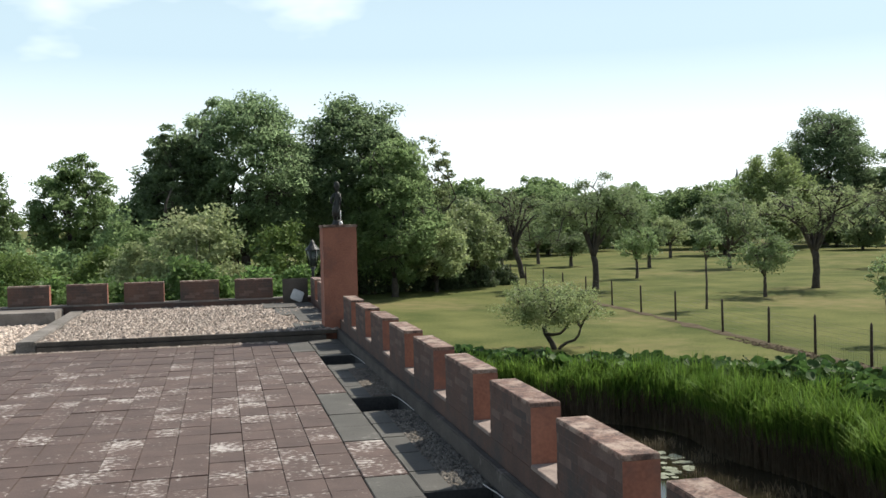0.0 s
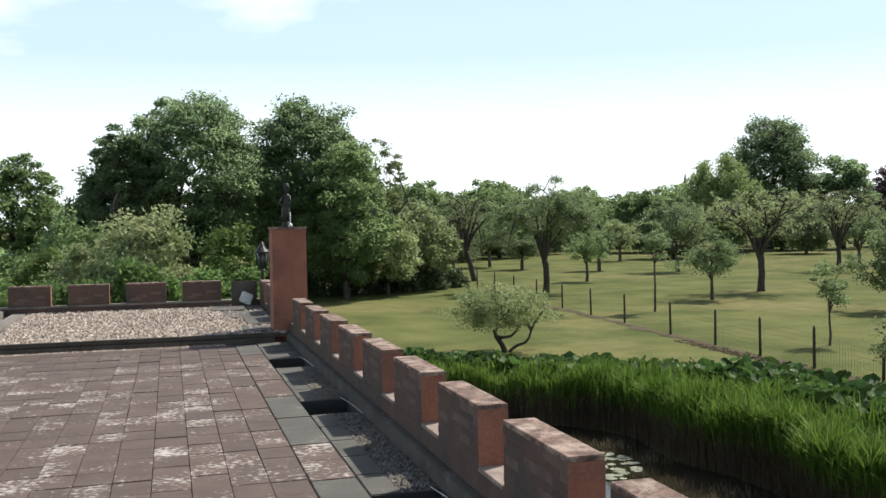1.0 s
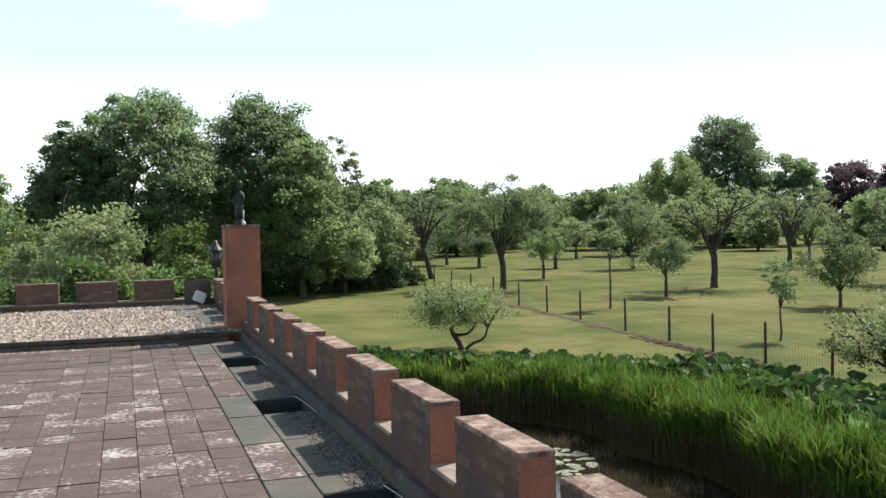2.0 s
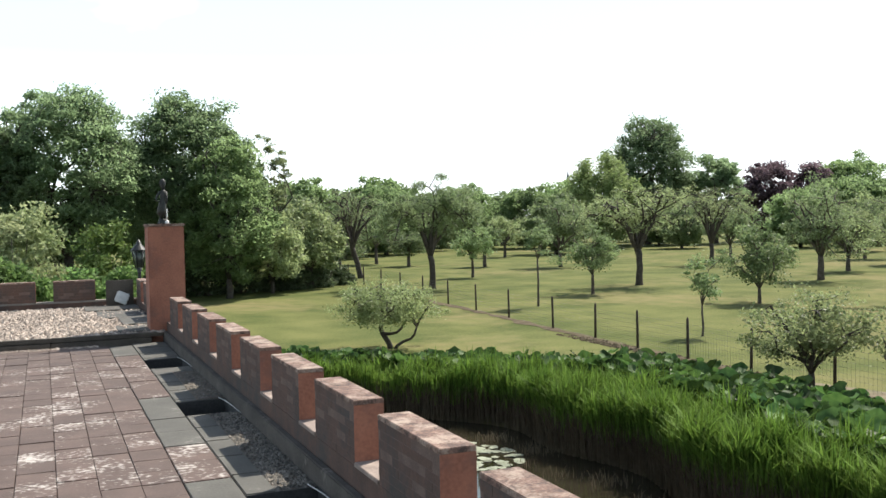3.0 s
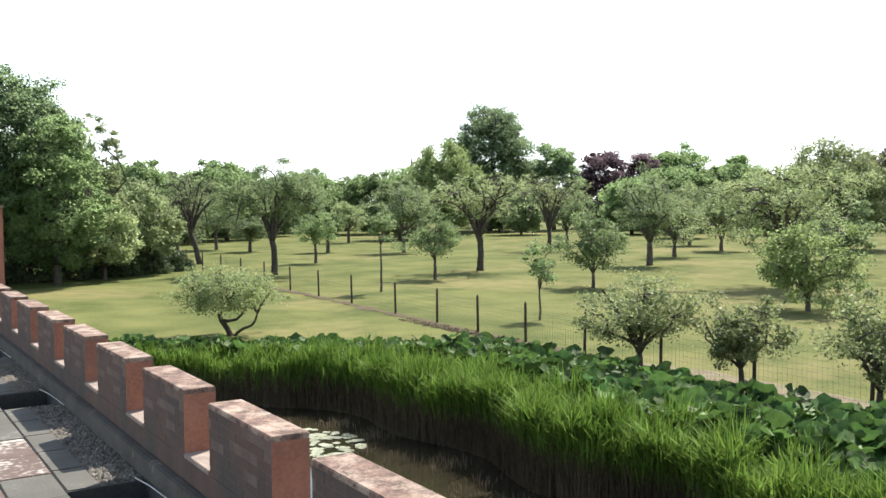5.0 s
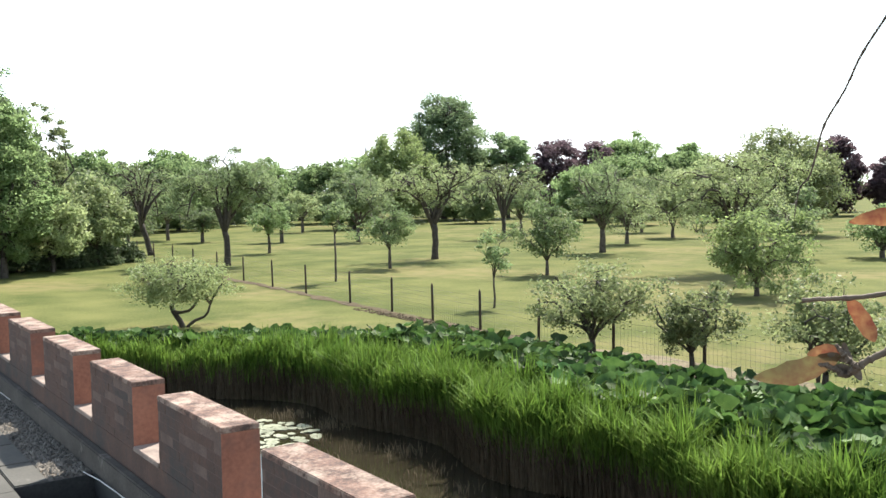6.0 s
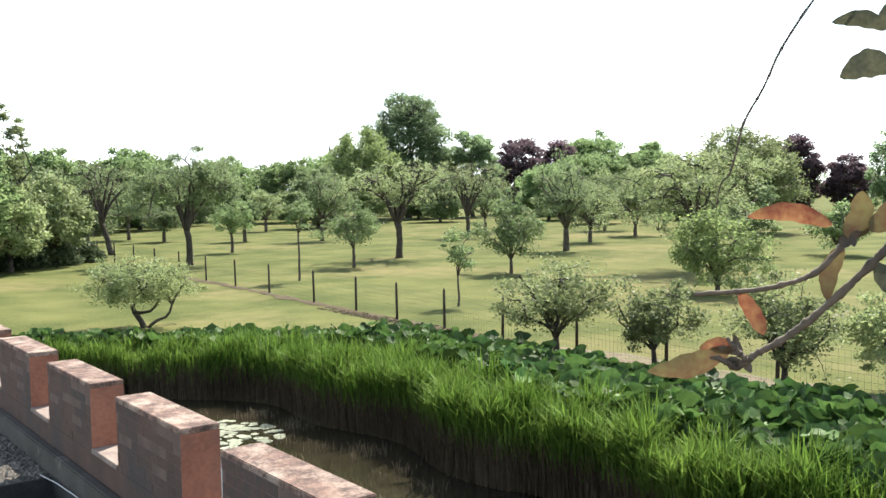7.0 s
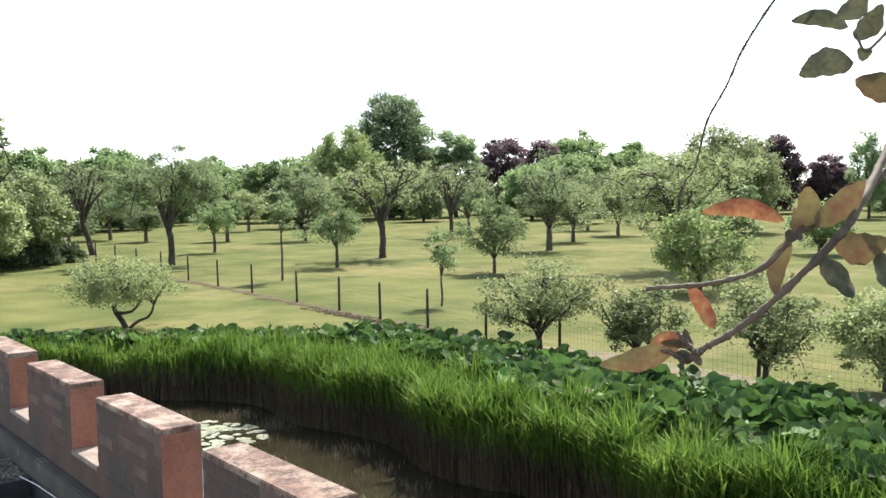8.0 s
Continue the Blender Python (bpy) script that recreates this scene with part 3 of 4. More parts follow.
# ---- raised gravel bed at the far end ----
kerb = new("kerb")
tagged(kerb, "dark timber and concrete kerb round the raised gravel bed", "kerb", kind="structure")
for y0, z0, z1, name, m in ((9.4, -0.035, 0.06, "lower_beam", DARKWOOD), (9.43, 0.066, 0.125, "upper_beam", DARKWOOD)):
    for k in range(3):
        x0 = -3.95 + 1.245 * k
        part(name, box_bm(x0, y0, z0, x0 + 1.24, y0 + 0.07, z1, 0.008), m, kerb)
part("side_slab", box_bm(-4.2, 9.42, -0.035, -3.96, END - 0.02, 0.14, 0.015), CONCRETE, kerb, "pale concrete edging slab")
for k, (x0, y0, x1, y1) in enumerate(((-0.62, 9.62, -0.03, 10.4), (-0.5, 10.5, -0.03, 11.6), (-0.75, 11.7, -0.03, 12.9), (-0.9, 13.0, -0.03, 13.9))):
    part("side_flag", box_bm(x0, y0, 0.06, x1, y1, 0.14 + 0.01 * (k % 2), 0.01), FLAG, kerb, "grey flagstone beside the gravel")
low_wall = part("step", box_bm(-9.0, 13.2, -0.035, -4.32, END - 0.01, 0.2, 0.015), CONCRETE, None)
tagged(low_wall, "low grey concrete step before the end parapet", "step", kind="structure")


def pebbles(name, label, x0, y0, x1, y1, z, n, size, mat, seed, fines=True):
    """Loose pebbles, each a squashed six-sided stone, in one sheet with the fines under them."""
    r = np.random.default_rng(seed)
    top = thing(name, label, "gravel", kind="stuff")
    if fines:
        part("fines", box_bm(x0, y0, z - 0.05, x1, y1, z), GRAVEL_BED, top)
    unit = np.array([(1, 0, 0), (0.3, 0.9, 0.1), (-0.8, 0.55, 0), (-0.85, -0.5, 0.1), (0.25, -0.95, 0), (0.05, 0.0, 0.75)])
    tri = [(0, 1, 5), (1, 2, 5), (2, 3, 5), (3, 4, 5), (4, 0, 5)]
    verts, faces = [], []
    for k in range(n):
        a, s = r.uniform(0, 2 * math.pi), size * r.uniform(0.55, 1.3)
        c, q = math.cos(a), math.sin(a)
        p = np.array([r.uniform(x0, x1), r.uniform(y0, y1), z + r.uniform(-0.004, 0.006)])
        v = unit * s * np.array([1, r.uniform(0.6, 0.95), r.uniform(0.5, 1.0)])
        v = np.stack([v[:, 0] * c - v[:, 1] * q, v[:, 0] * q + v[:, 1] * c, v[:, 2]], 1) + p
        o = len(verts)
        verts += list(v)
        faces += [(i + o, j + o, m + o) for i, j, m in tri]
    put("pebbles", mesh_from("pebbles", verts, faces, mat, False), top)["kind"] = "stuff"
    return top


pebbles("gravel_bed", "pale pebbles filling the raised bed", -3.95, 9.5, -0.03, END - 0.02, 0.115, 6500, 0.048, PEBBLE, 11)
pebbles("gravel_margin", "pale pebbles beside the raised bed", -9.0, 9.4, -4.31, 13.2, -0.005, 4500, 0.048, PEBBLE, 12)
pebbles("gravel_line", "thin line of spilled pale pebbles along the kerb", -4.6, 9.24, -0.9, 9.4, -0.004, 900, 0.02, PEBBLE, 14)

lantern = thing("lantern_post", "black iron lantern on a post behind the parapet corner", "lantern", at=(0.2, 15.6, LAWN + 0.13))
lw = Wood()
lw.add([(0, 0, -0.1), (0, 0, 0.3), (0, 0, 2.95), (0, 0, 3.05)], [0.07, 0.04, 0.03, 0.06], 10)
put("post", lw.mesh("post", BLACK_IRON), lantern)
cage = Wood()
for k in range(6):
    a = 2 * math.pi * k / 6
    cage.add([(0.07 * math.cos(a), 0.07 * math.sin(a), 3.05), (0.13 * math.cos(a), 0.13 * math.sin(a), 3.38)], [0.012, 0.012], 4)
put("cage", cage.mesh("cage", BLACK_IRON), lantern)
glass_w = Wood()
glass_w.add([(0, 0, 3.06), (0, 0, 3.37)], [0.06, 0.115], 6)
put("glass", glass_w.mesh("glass", FROSTED), lantern, "dull frosted lantern glass")
roof_w = Wood()
roof_w.add([(0, 0, 3.38), (0, 0, 3.4), (0, 0, 3.5), (0, 0, 3.53), (0, 0, 3.6)], [0.16, 0.15, 0.06, 0.05, 0.01], 6)
put("roof", roof_w.mesh("roof", BLACK_IRON), lantern)
panel = thing("vent_cover", "dark metal cover leaning in the parapet corner", "cover", at=(-0.52, 13.7, 0.14))
part("plate", box_bm(0, 0.2, 0, 0.46, 0.24, 0.45, 0.01), DARKWOOD, panel)
slab_bm = box_bm(-0.11, -0.025, -0.1, 0.11, 0.025, 0.1, 0.018)
bmesh.ops.transform(slab_bm, matrix=pose(0.26, 0.16, 0.14, -14, 24, 0), verts=slab_bm.verts)
part("pale_tile", slab_bm, PALE, panel, "pale rounded tile leaning askew")

# ---- shrubs beyond the end parapet ----
def hedge_row(seed0, spots, leaf, label, name="shrub", count=9000, size=0.12, group=""):
    for k, (x, y, w, d, h) in enumerate(spots):
        bush(name, label, x, y, LAWN, w, d, h, leaf, seed0 + k, count, size, "shrub", group)


hedge_row(30, ((-8.6, 19.4, 1.6, 1.4, 3.3), (-6.9, 19.2, 1.5, 1.4, 3.2), (-5.3, 19.3, 1.5, 1.4, 3.3), (-3.8, 19.2, 1.5, 1.4, 3.25), (-2.4, 19.3, 1.5, 1.4, 3.3), (-1.1, 19.4, 1.5, 1.3, 3.2), (0.1, 20.2, 1.3, 1.2, 3.1)), LEAF_SHRUB,
          "dense green hedge shrub of small leaves", "hedge_shrub", 22000, 0.13, "hedge behind the terrace")
hedge_row(40, ((-2.1, 23.6, 1.7, 1.4, 5.3), (-3.9, 24.2, 1.4, 1.2, 3.9)), LEAF_FLOWER, "tall spreading shrub with creamy young foliage", "shrub", 22000, 0.12)
hedge_row(44, ((-0.05, 22.6, 1.15, 1.1, 4.5), (-7.6, 27.0, 2.2, 1.8, 3.7), (-11.5, 28.0, 2.6, 2.0, 3.7), (-5.2, 27.5, 1.8, 1.6, 3.8)), LEAF_LIGHT, "yellow-green leafy shrub behind the hedge", "shrub", 22000, 0.12)
hedge_row(50, ((-5.8, 41.5, 2.4, 2.0, 5.2), (-9.0, 44.0, 3.0, 2.0, 3.4), (-12.5, 50.0, 3.5, 2.5, 3.4), (-18.0, 56.0, 4.0, 3.0, 3.6)), LEAF_WOOD, "dull green thicket shrub", "thicket", 9000, 0.2)
bush("climber", "bright green climbing shoots over the end parapet", -4.85, 15.0, LAWN, 0.28, 0.28, 3.75, LEAF_YOUNG, 61, 1300, 0.09, "climbing plant")

# ---- woodland at the lawn's end ----
WOODS = dict(bark=BARK_DARK, lumpy=0.12, group="trees at the end of the lawn")
tree("broadleaf_tree", "tall dark green broadleaf tree with gaps of sky", -0.3, 48.4, 11.0, 3.7, 2.5, LEAF_DARK, 540, 92, 0.175, 0.3, 101, limbs=10, spread=0.117, **WOODS)
tree("broadleaf_tree", "dark green broadleaf tree leaning outwards", -3.7, 46.8, 9.0, 2.0, 1.5, LEAF_DARK, 280, 85, 0.18, 0.24, 102, limbs=8, spread=0.133, **WOODS)
tree("broadleaf_tree", "dark broad low tree at the wood's edge", -4.8, 47.5, 6.6, 2.2, 0.6, LEAF_DARK, 217, 97, 0.21, 0.2, 112, limbs=8, spread=0.156, **WOODS)
tree("broadleaf_tree", "tall dense dark green broadleaf tree", 6.1, 50.4, 11.0, 3.9, 1.2, LEAF_DARK, 560, 112, 0.175, 0.32, 103, limbs=10, spread=0.125, **WOODS)
tree("broadleaf_tree", "lighter green broadleaf tree in front of the dark wood", 7.5, 46.8, 8.6, 2.4, 0.8, LEAF_WOOD, 217, 102, 0.18, 0.18, 104, limbs=8, spread=0.156, **WOODS)
tree("alder", "slim airy tree with sparse upright foliage", 10.4, 50.0, 9.2, 1.25, 2.2, LEAF_PALE, 87, 48, 0.16, 0.12, 105, limbs=6, spread=0.133, **WOODS)
tree("broadleaf_tree", "small grey-green tree at the wood's edge", 10.3, 49.0, 4.6, 2.1, 0.7, LEAF_PALE, 110, 75, 0.2, 0.12, 106, limbs=7, spread=0.156, **WOODS)
tree("broadleaf_tree", "small grey-green tree beside the ivy hedge", 13.2, 51.5, 4.9, 2.0, 1.0, LEAF_PALE, 110, 70, 0.2, 0.12, 107, limbs=7, spread=0.156, **WOODS)
tree("broadleaf_tree", "leafy round tree behind the lawn", -11.4, 65.6, 9.2, 2.8, 1.0, LEAF_WOOD, 246, 86, 0.22, 0.22, 108, limbs=9, spread=0.133, **WOODS)
tree("broadleaf_tree", "half-seen leafy tree behind the hedge", -17.2, 69.0, 8.0, 2.0, 0.8, LEAF_WOOD, 159, 75, 0.22, 0.2, 109, limbs=8, spread=0.140, **WOODS)
for k, (x, y, w, h) in enumerate(((4.2, 49.3, 1.6, 2.0), (6.6, 49.6, 1.6, 1.9), (9.0, 50.3, 1.6, 1.6), (11.2, 51.0, 1.5, 1.5), (13.3, 51.9, 1.5, 1.4), (15.0, 53.2, 1.2, 1.4), (1.8, 48.8, 1.6, 2.2), (-0.6, 48.4, 1.6, 2.2))):
    bush("ivy_shrub", "dark ivy-clad undergrowth in deep shade", x, y, LAWN, w, 1.0, h, LEAF_IVY, 130 + k, 6500, 0.16, "shrub", "undergrowth at the lawn's end")

# ---- orchard ----
ORCH = dict(group="orchard trees")
old_apple("old apple tree with bare arching limbs and leaning trunk", 18.6, 58.5, 6.0, 2.5, 2.1, LEAF_PALE, 0.19, 201, (-0.55, 0.2), 10, 3, 0.16, 0.11, (0, 0), 0.6)
old_apple("large old apple tree with a divided crown", 18.85, 46.3, 6.3, 2.85, 1.9, LEAF_ORCHARD, 0.18, 202, (-0.1, 0), 11, 20, 0.32, 0.12, (0.25, 0), 0.6)
tree("apple_tree", "small round orchard tree on a straight stem", 25.0, 54.2, 3.5, 1.55, 1.2, LEAF_YOUNG, 90, 60, 0.12, 0.1, 203, limbs=6, **ORCH)
tree("apple_tree", "slim young orchard tree on a tall bare stem", 18.8, 33.7, 3.85, 0.95, 2.2, LEAF_ORCHARD, 60, 45, 0.1, 0.05, 204, limbs=5, shape=0.5, **ORCH)
tree("apple_tree", "small spreading orchard tree with dense leaves", 24.2, 37.8, 3.3, 1.6, 1.05, LEAF_YOUNG, 100, 60, 0.11, 0.09, 205, limbs=7, shape=0.3, **ORCH)
old_apple("big old apple tree with gnarled spreading limbs", 29.6, 41.6, 5.5, 2.95, 2.1, LEAF_PALE, 0.19, 206, (-0.05, 0), 11, 8, 0.2, 0.11, (0, 0), 0.62)
old_apple("old apple tree with dense bare twigs", 47.0, 57.0, 5.9, 3.0, 1.6, LEAF_PALE, 0.18, 207, (0, 0), 11, 4, 0.18, 0.12, (0, 0), 0.6)
tree("apple_tree", "thin staked sapling with loose foliage", 18.3, 21.6, 2.75, 0.8, 1.05, LEAF_YOUNG, 45, 34, 0.1, 0.04, 208, limbs=5, shape=0.2, **ORCH)
tree("apple_tree", "leafy young orchard tree, low branched", 27.6, 29.5, 3.7, 1.9, 0.7, LEAF_YOUNG, 120, 60, 0.12, 0.09, 209, limbs=8, shape=0.5, **ORCH)
tree("apple_tree", "mature orchard tree with a rounded crown", 40.2, 38.7, 6.1, 2.5, 1.5, LEAF_ORCHARD, 170, 60, 0.12, 0.2, 210, limbs=12, shape=0.4, thick=0.6, spread=0.17, **ORCH)
tree("apple_tree", "pale orchard tree behind the others", 47.6, 43.8, 5.4, 1.9, 0.9, LEAF_PALE, 120, 50, 0.15, 0.16, 211, limbs=8, **ORCH)
old_apple("wide spreading pear tree with pale leaves", 34.5, 24.4, 5.3, 3.5, 1.2, LEAF_PALE, 0.17, 212, (0, 0), 12, 14, 0.27, 0.12, (0, 0), 0.65, "pear_tree")
tree("apple_tree", "leafy low orchard tree in bright sun", 27.55, 17.95, 3.45, 2.2, 0.3, LEAF_WILLOW, 170, 52, 0.13, 0.1, 213, limbs=12, spread=0.17, shape=0.25, **ORCH)
tree("apple_tree", "bushy fruit tree beside the fence", 13.73, 12.1, 2.45, 1.5, 0.55, LEAF_OLIVE, 170, 46, 0.085, 0.085, 214, limbs=12, spread=0.2, lumpy=1.1, shape=0.1, bark=BARK_DARK, **ORCH)
tree("apple_tree", "small fruit tree with a dark stem beside the fence", 14.3, 9.7, 2.05, 1.15, 0.5, LEAF_OLIVE, 120, 46, 0.085, 0.065, 215, limbs=10, spread=0.21, lumpy=1.1, bark=BARK_DARK, **ORCH)
tree("apple_tree", "young fruit tree with loose foliage by the fence", 14.4, 6.6, 2.4, 1.2, 0.5, LEAF_OLIVE, 125, 44, 0.085, 0.07, 216, limbs=10, spread=0.21, lumpy=1.1, bark=BARK_DARK, **ORCH)
tree("apple_tree", "low bushy fruit tree behind the fence", 16.2, 5.2, 1.95, 1.1, 0.3, LEAF_OLIVE, 140, 56, 0.09, 0.05, 217, limbs=8, spread=0.2, lumpy=0.7, **ORCH)
tree("apple_tree", "low lone apple tree with a twisted forked trunk", 8.42, 24.1, 2.2, 1.8, 0.72, LEAF_OLIVE, 260, 44, 0.09, 0.085, 218, (-0.14, 0), 16, 0.15, slim=0.4, lumpy=0.7, bark=BARK_DARK, thick=0.5,
     stems=([(0.0, 0.0, -0.1), (-0.113, 0.041, 0.2), (-0.272, 0.13, 0.48), (-0.325, 0.16, 0.66), (-0.215, 0.11, 0.86), (0.019, -0.007, 1.05)],
            [(-0.282, 0.102, 0.48), (-0.111, -0.013, 0.46), (0.111, -0.104, 0.5), (0.246, -0.142, 0.62), (0.423, -0.153, 0.88)],
            [(0.019, -0.007, -0.08), (0.169, -0.061, 0.1), (0.333, -0.078, 0.2), (0.566, -0.141, 0.28), (0.675, -0.191, 0.42), (0.743, -0.237, 0.68)]))
for k, (x, y, h, rad, b, leaf) in enumerate((
        (35.9, 61.4, 5.7, 2.5, 1.4, LEAF_ORCHARD), (26.9, 71.2, 3.0, 1.9, 1.0, LEAF_ORCHARD), (26.0, 77.0, 5.2, 2.6, 1.5, LEAF_ORCHARD), (41.0, 81.3, 4.4, 2.4, 1.3, LEAF_PALE),
        (31.5, 66.0, 3.2, 1.6, 1.2, LEAF_YOUNG), (53.0, 62.0, 5.0, 2.4, 1.3, LEAF_ORCHARD), (61.0, 55.0, 5.4, 2.6, 1.0, LEAF_ORCHARD), (56.0, 47.0, 5.2, 2.3, 0.8, LEAF_PALE),
        (43.5, 28.0, 3.8, 2.0, 0.6, LEAF_ORCHARD), (47.0, 24.5, 3.0, 2.0, 0.4, LEAF_YOUNG), (50.0, 35.0, 5.6, 2.6, 0.9, LEAF_ORCHARD), (20.5, 70.0, 5.6, 2.4, 1.0, LEAF_ORCHARD))):
    tree("apple_tree", "orchard tree standing deep in the orchard", x, y, h, rad, b, leaf, 110, 50, 0.17, 0.15, 230 + k, limbs=8, **ORCH)

# ---- tall trees behind the orchard ----
FAR = dict(lumpy=0.18, group="trees behind the orchard", bark=BARK_DARK)
tree("oak", "very tall rounded oak above the orchard", 73.2, 102.8, 16.4, 6.1, 2.6, LEAF_DARK, 560, 95, 0.28, 0.45, 301, limbs=11, spread=0.117, **FAR)
tree("willow", "pale drooping willow beside the oak", 60.1, 93.4, 11.4, 4.5, 1.0, LEAF_WILLOW, 300, 81, 0.28, 0.35, 302, limbs=9, spread=0.125, drop=0.9, **FAR)
tree("broadleaf_tree", "dark green broadleaf tree with a domed crown", 80.2, 97.5, 11.9, 3.7, 1.0, LEAF_DARK, 261, 86, 0.30, 0.3, 303, limbs=9, spread=0.133, **FAR)
tree("copper_beech", "dark purple copper beech behind the orchard", 91.8, 100.7, 11.3, 4.2, 0.8, LEAF_PURPLE, 246, 91, 0.32, 0.35, 304, limbs=9, spread=0.140, **FAR)
tree("copper_beech", "purple copper beech half behind a green tree", 97.5, 99.0, 10.6, 3.7, 0.8, LEAF_PURPLE, 203, 86, 0.32, 0.3, 305, limbs=9, spread=0.140, **FAR)
tree("broadleaf_tree", "wide dull green broadleaf tree", 105.5, 100.0, 12.0, 6.2, 1.0, LEAF_WOOD, 319, 86, 0.36, 0.35, 306, limbs=10, spread=0.125, **FAR)
tree("broadleaf_tree", "green broadleaf tree in the far row", 112.5, 93.9, 10.5, 4.2, 0.8, LEAF_WOOD, 246, 81, 0.36, 0.3, 307, limbs=9, spread=0.133, **FAR)
tree("broadleaf_tree", "broad sunlit green tree behind the pear", 63.8, 42.6, 8.4, 4.4, 0.8, LEAF_OLIVE, 362, 86, 0.19, 0.3, 308, limbs=10, spread=0.125, **FAR)
tree("copper_beech", "dark copper beech at the park's edge", 108.1, 66.3, 9.9, 3.4, 0.6, LEAF_PURPLE, 217, 86, 0.32, 0.3, 309, limbs=9, spread=0.140, **FAR)
tree("copper_beech", "smaller purple-leaved copper beech in the distance", 111.3, 61.1, 7.7, 2.9, 0.6, LEAF_PURPLE, 174, 81, 0.32, 0.25, 310, limbs=8, spread=0.140, **FAR)
tree("birch", "airy drooping birch in the distance", 95.9, 47.5, 9.8, 2.1, 1.5, LEAF_DARK, 130, 59, 0.24, 0.16, 311, limbs=8, spread=0.125, drop=0.8, **FAR)
row = [tree("broadleaf_tree", "leafy tree in the hazy far treeline", 20.4, 83.6, 6.3, 3.4, 0.4, LEAF_ORCHARD, 150, 70, 0.3, 0.2, 320, limbs=8, spread=0.140, **FAR),
       tree("broadleaf_tree", "dull green tree in the far treeline", 54.8, 102.3, 7.8, 4.4, 0.4, LEAF_WOOD, 232, 75, 0.32, 0.25, 321, limbs=8, spread=0.140, **FAR)]
for k, (x, y, s, a) in enumerate(((27.0, 90.0, 0.95, 40), (34.0, 97.0, 1.0, 130), (42.0, 104.0, 1.0, 200), (14.0, 84.0, 1.0, 80), (48.4, 84.0, 1.0, 250), (66.0, 112.0, 1.0, 300), (85.0, 118.0, 1.0, 20),
                                  (86.5, 79.0, 1.0, 70), (84.5, 66.0, 1.0, 160), (98.0, 84.0, 1.1, 300), (104.0, 48.0, 1.1, 10), (122.0, 76.0, 1.0, 100), (126.0, 68.0, 1.0, 210), (126.0, 60.0, 1.0, 195), (122.0, 52.0, 1.0, 60), (8.0, 88.0, 1.0, 330),
                                  (0.0, 92.0, 0.9, 60), (-9.0, 90.0, 0.6, 190), (-20.0, 84.0, 0.55, 240), (-30.0, 80.0, 0.6, 20), (74.0, 52.0, 0.8, 140), (88.0, 34.0, 1.0, 30), (98.0, 28.0, 1.1, 110), (24.0, 96.0, 1.1, 15), (31.0, 104.0, 1.2, 75), (38.0, 110.0, 1.2, 145), (46.0, 114.0, 1.15, 215), (52.0, 116.0, 1.1, 285), (60.0, 120.0, 1.2, 355), (72.0, 122.0, 1.2, 65), (80.0, 112.0, 1.1, 135), (17.0, 98.0, 1.2, 205), (70.0, 96.0, 0.9, 275), (96.0, 92.0, 1.1, 345), (100.0, 76.0, 1.1, 55), (95.0, 66.0, 1.1, 125), (66.0, 86.0, 0.85, 265), (76.0, 78.0, 0.85, 335), (72.0, 66.0, 0.8, 45))):
    o = copy_thing(row[k % 2], pose(x, y, LAWN, 0, 0, a))
    o.scale = (s, s, s)

tower = thing("church_spire", "slender grey slate church spire far off", "spire", at=(201.0, 341.3, LAWN))
part("tower", box_bm(-1.6, -1.6, 0, 1.6, 1.6, 13.5), STONE_FAR, tower)
sp = Wood()
sp.add([(0, 0, 13.5), (0, 0, 16), (0, 0, 22.8)], [2.1, 1.35, 0.08], 8)
put("spire", sp.mesh("spire", STONE_FAR), tower)

# ---- post and wire fence ----
fence = thing("fence", "dark wooden fence posts with thin square wire mesh", "fence")
pw = Wood()
pw.add([(0, 0, -0.3), (0, 0, 0.6), (0, 0, 1.1), (0, 0, 1.18)], [0.042, 0.04, 0.038, 0.008], 8)
post_mesh = pw.mesh("post", POST_WOOD)
fence_pts = [(14.6 + 0.055 * max(y - 15, 0), y) for y in (1.2, 4.0, 6.9, 9.6, 12.3, 15.0, 17.7, 20.3, 22.9, 26.0, 29.9, 33.4, 36.9, 40.6, 44.4, 48.2, 52.0, 56.0)]
for k, (x, y) in enumerate(fence_pts):
    o = put("post", post_mesh, fence, at=(x, y, ground_z(x, y)))
    o.rotation_euler = (radians(rng.uniform(-1.5, 1.5)), radians(rng.uniform(-1.5, 1.5)), rng.uniform(0, 6))
ww = Wood()
for (x0, y0), (x1, y1) in zip(fence_pts, fence_pts[1:]):
    for h in np.linspace(0.06, 0.98, 8):
        ww.add([(x0, y0, LAWN + h), (x1, y1, LAWN + h)], [0.0026, 0.0026], 3)
    if y1 < 24:
        for u in np.linspace(0, 1, 24)[1:-1]:
            x, y = x0 + (x1 - x0) * u, y0 + (y1 - y0) * u
            ww.add([(x, y, LAWN + 0.06), (x, y, LAWN + 0.98)], [0.002, 0.002], 3)
wires = put("wire_mesh", ww.mesh("wire_mesh", WIRE), fence, "thin grey square wire mesh")
wires["kind"] = "stuff"

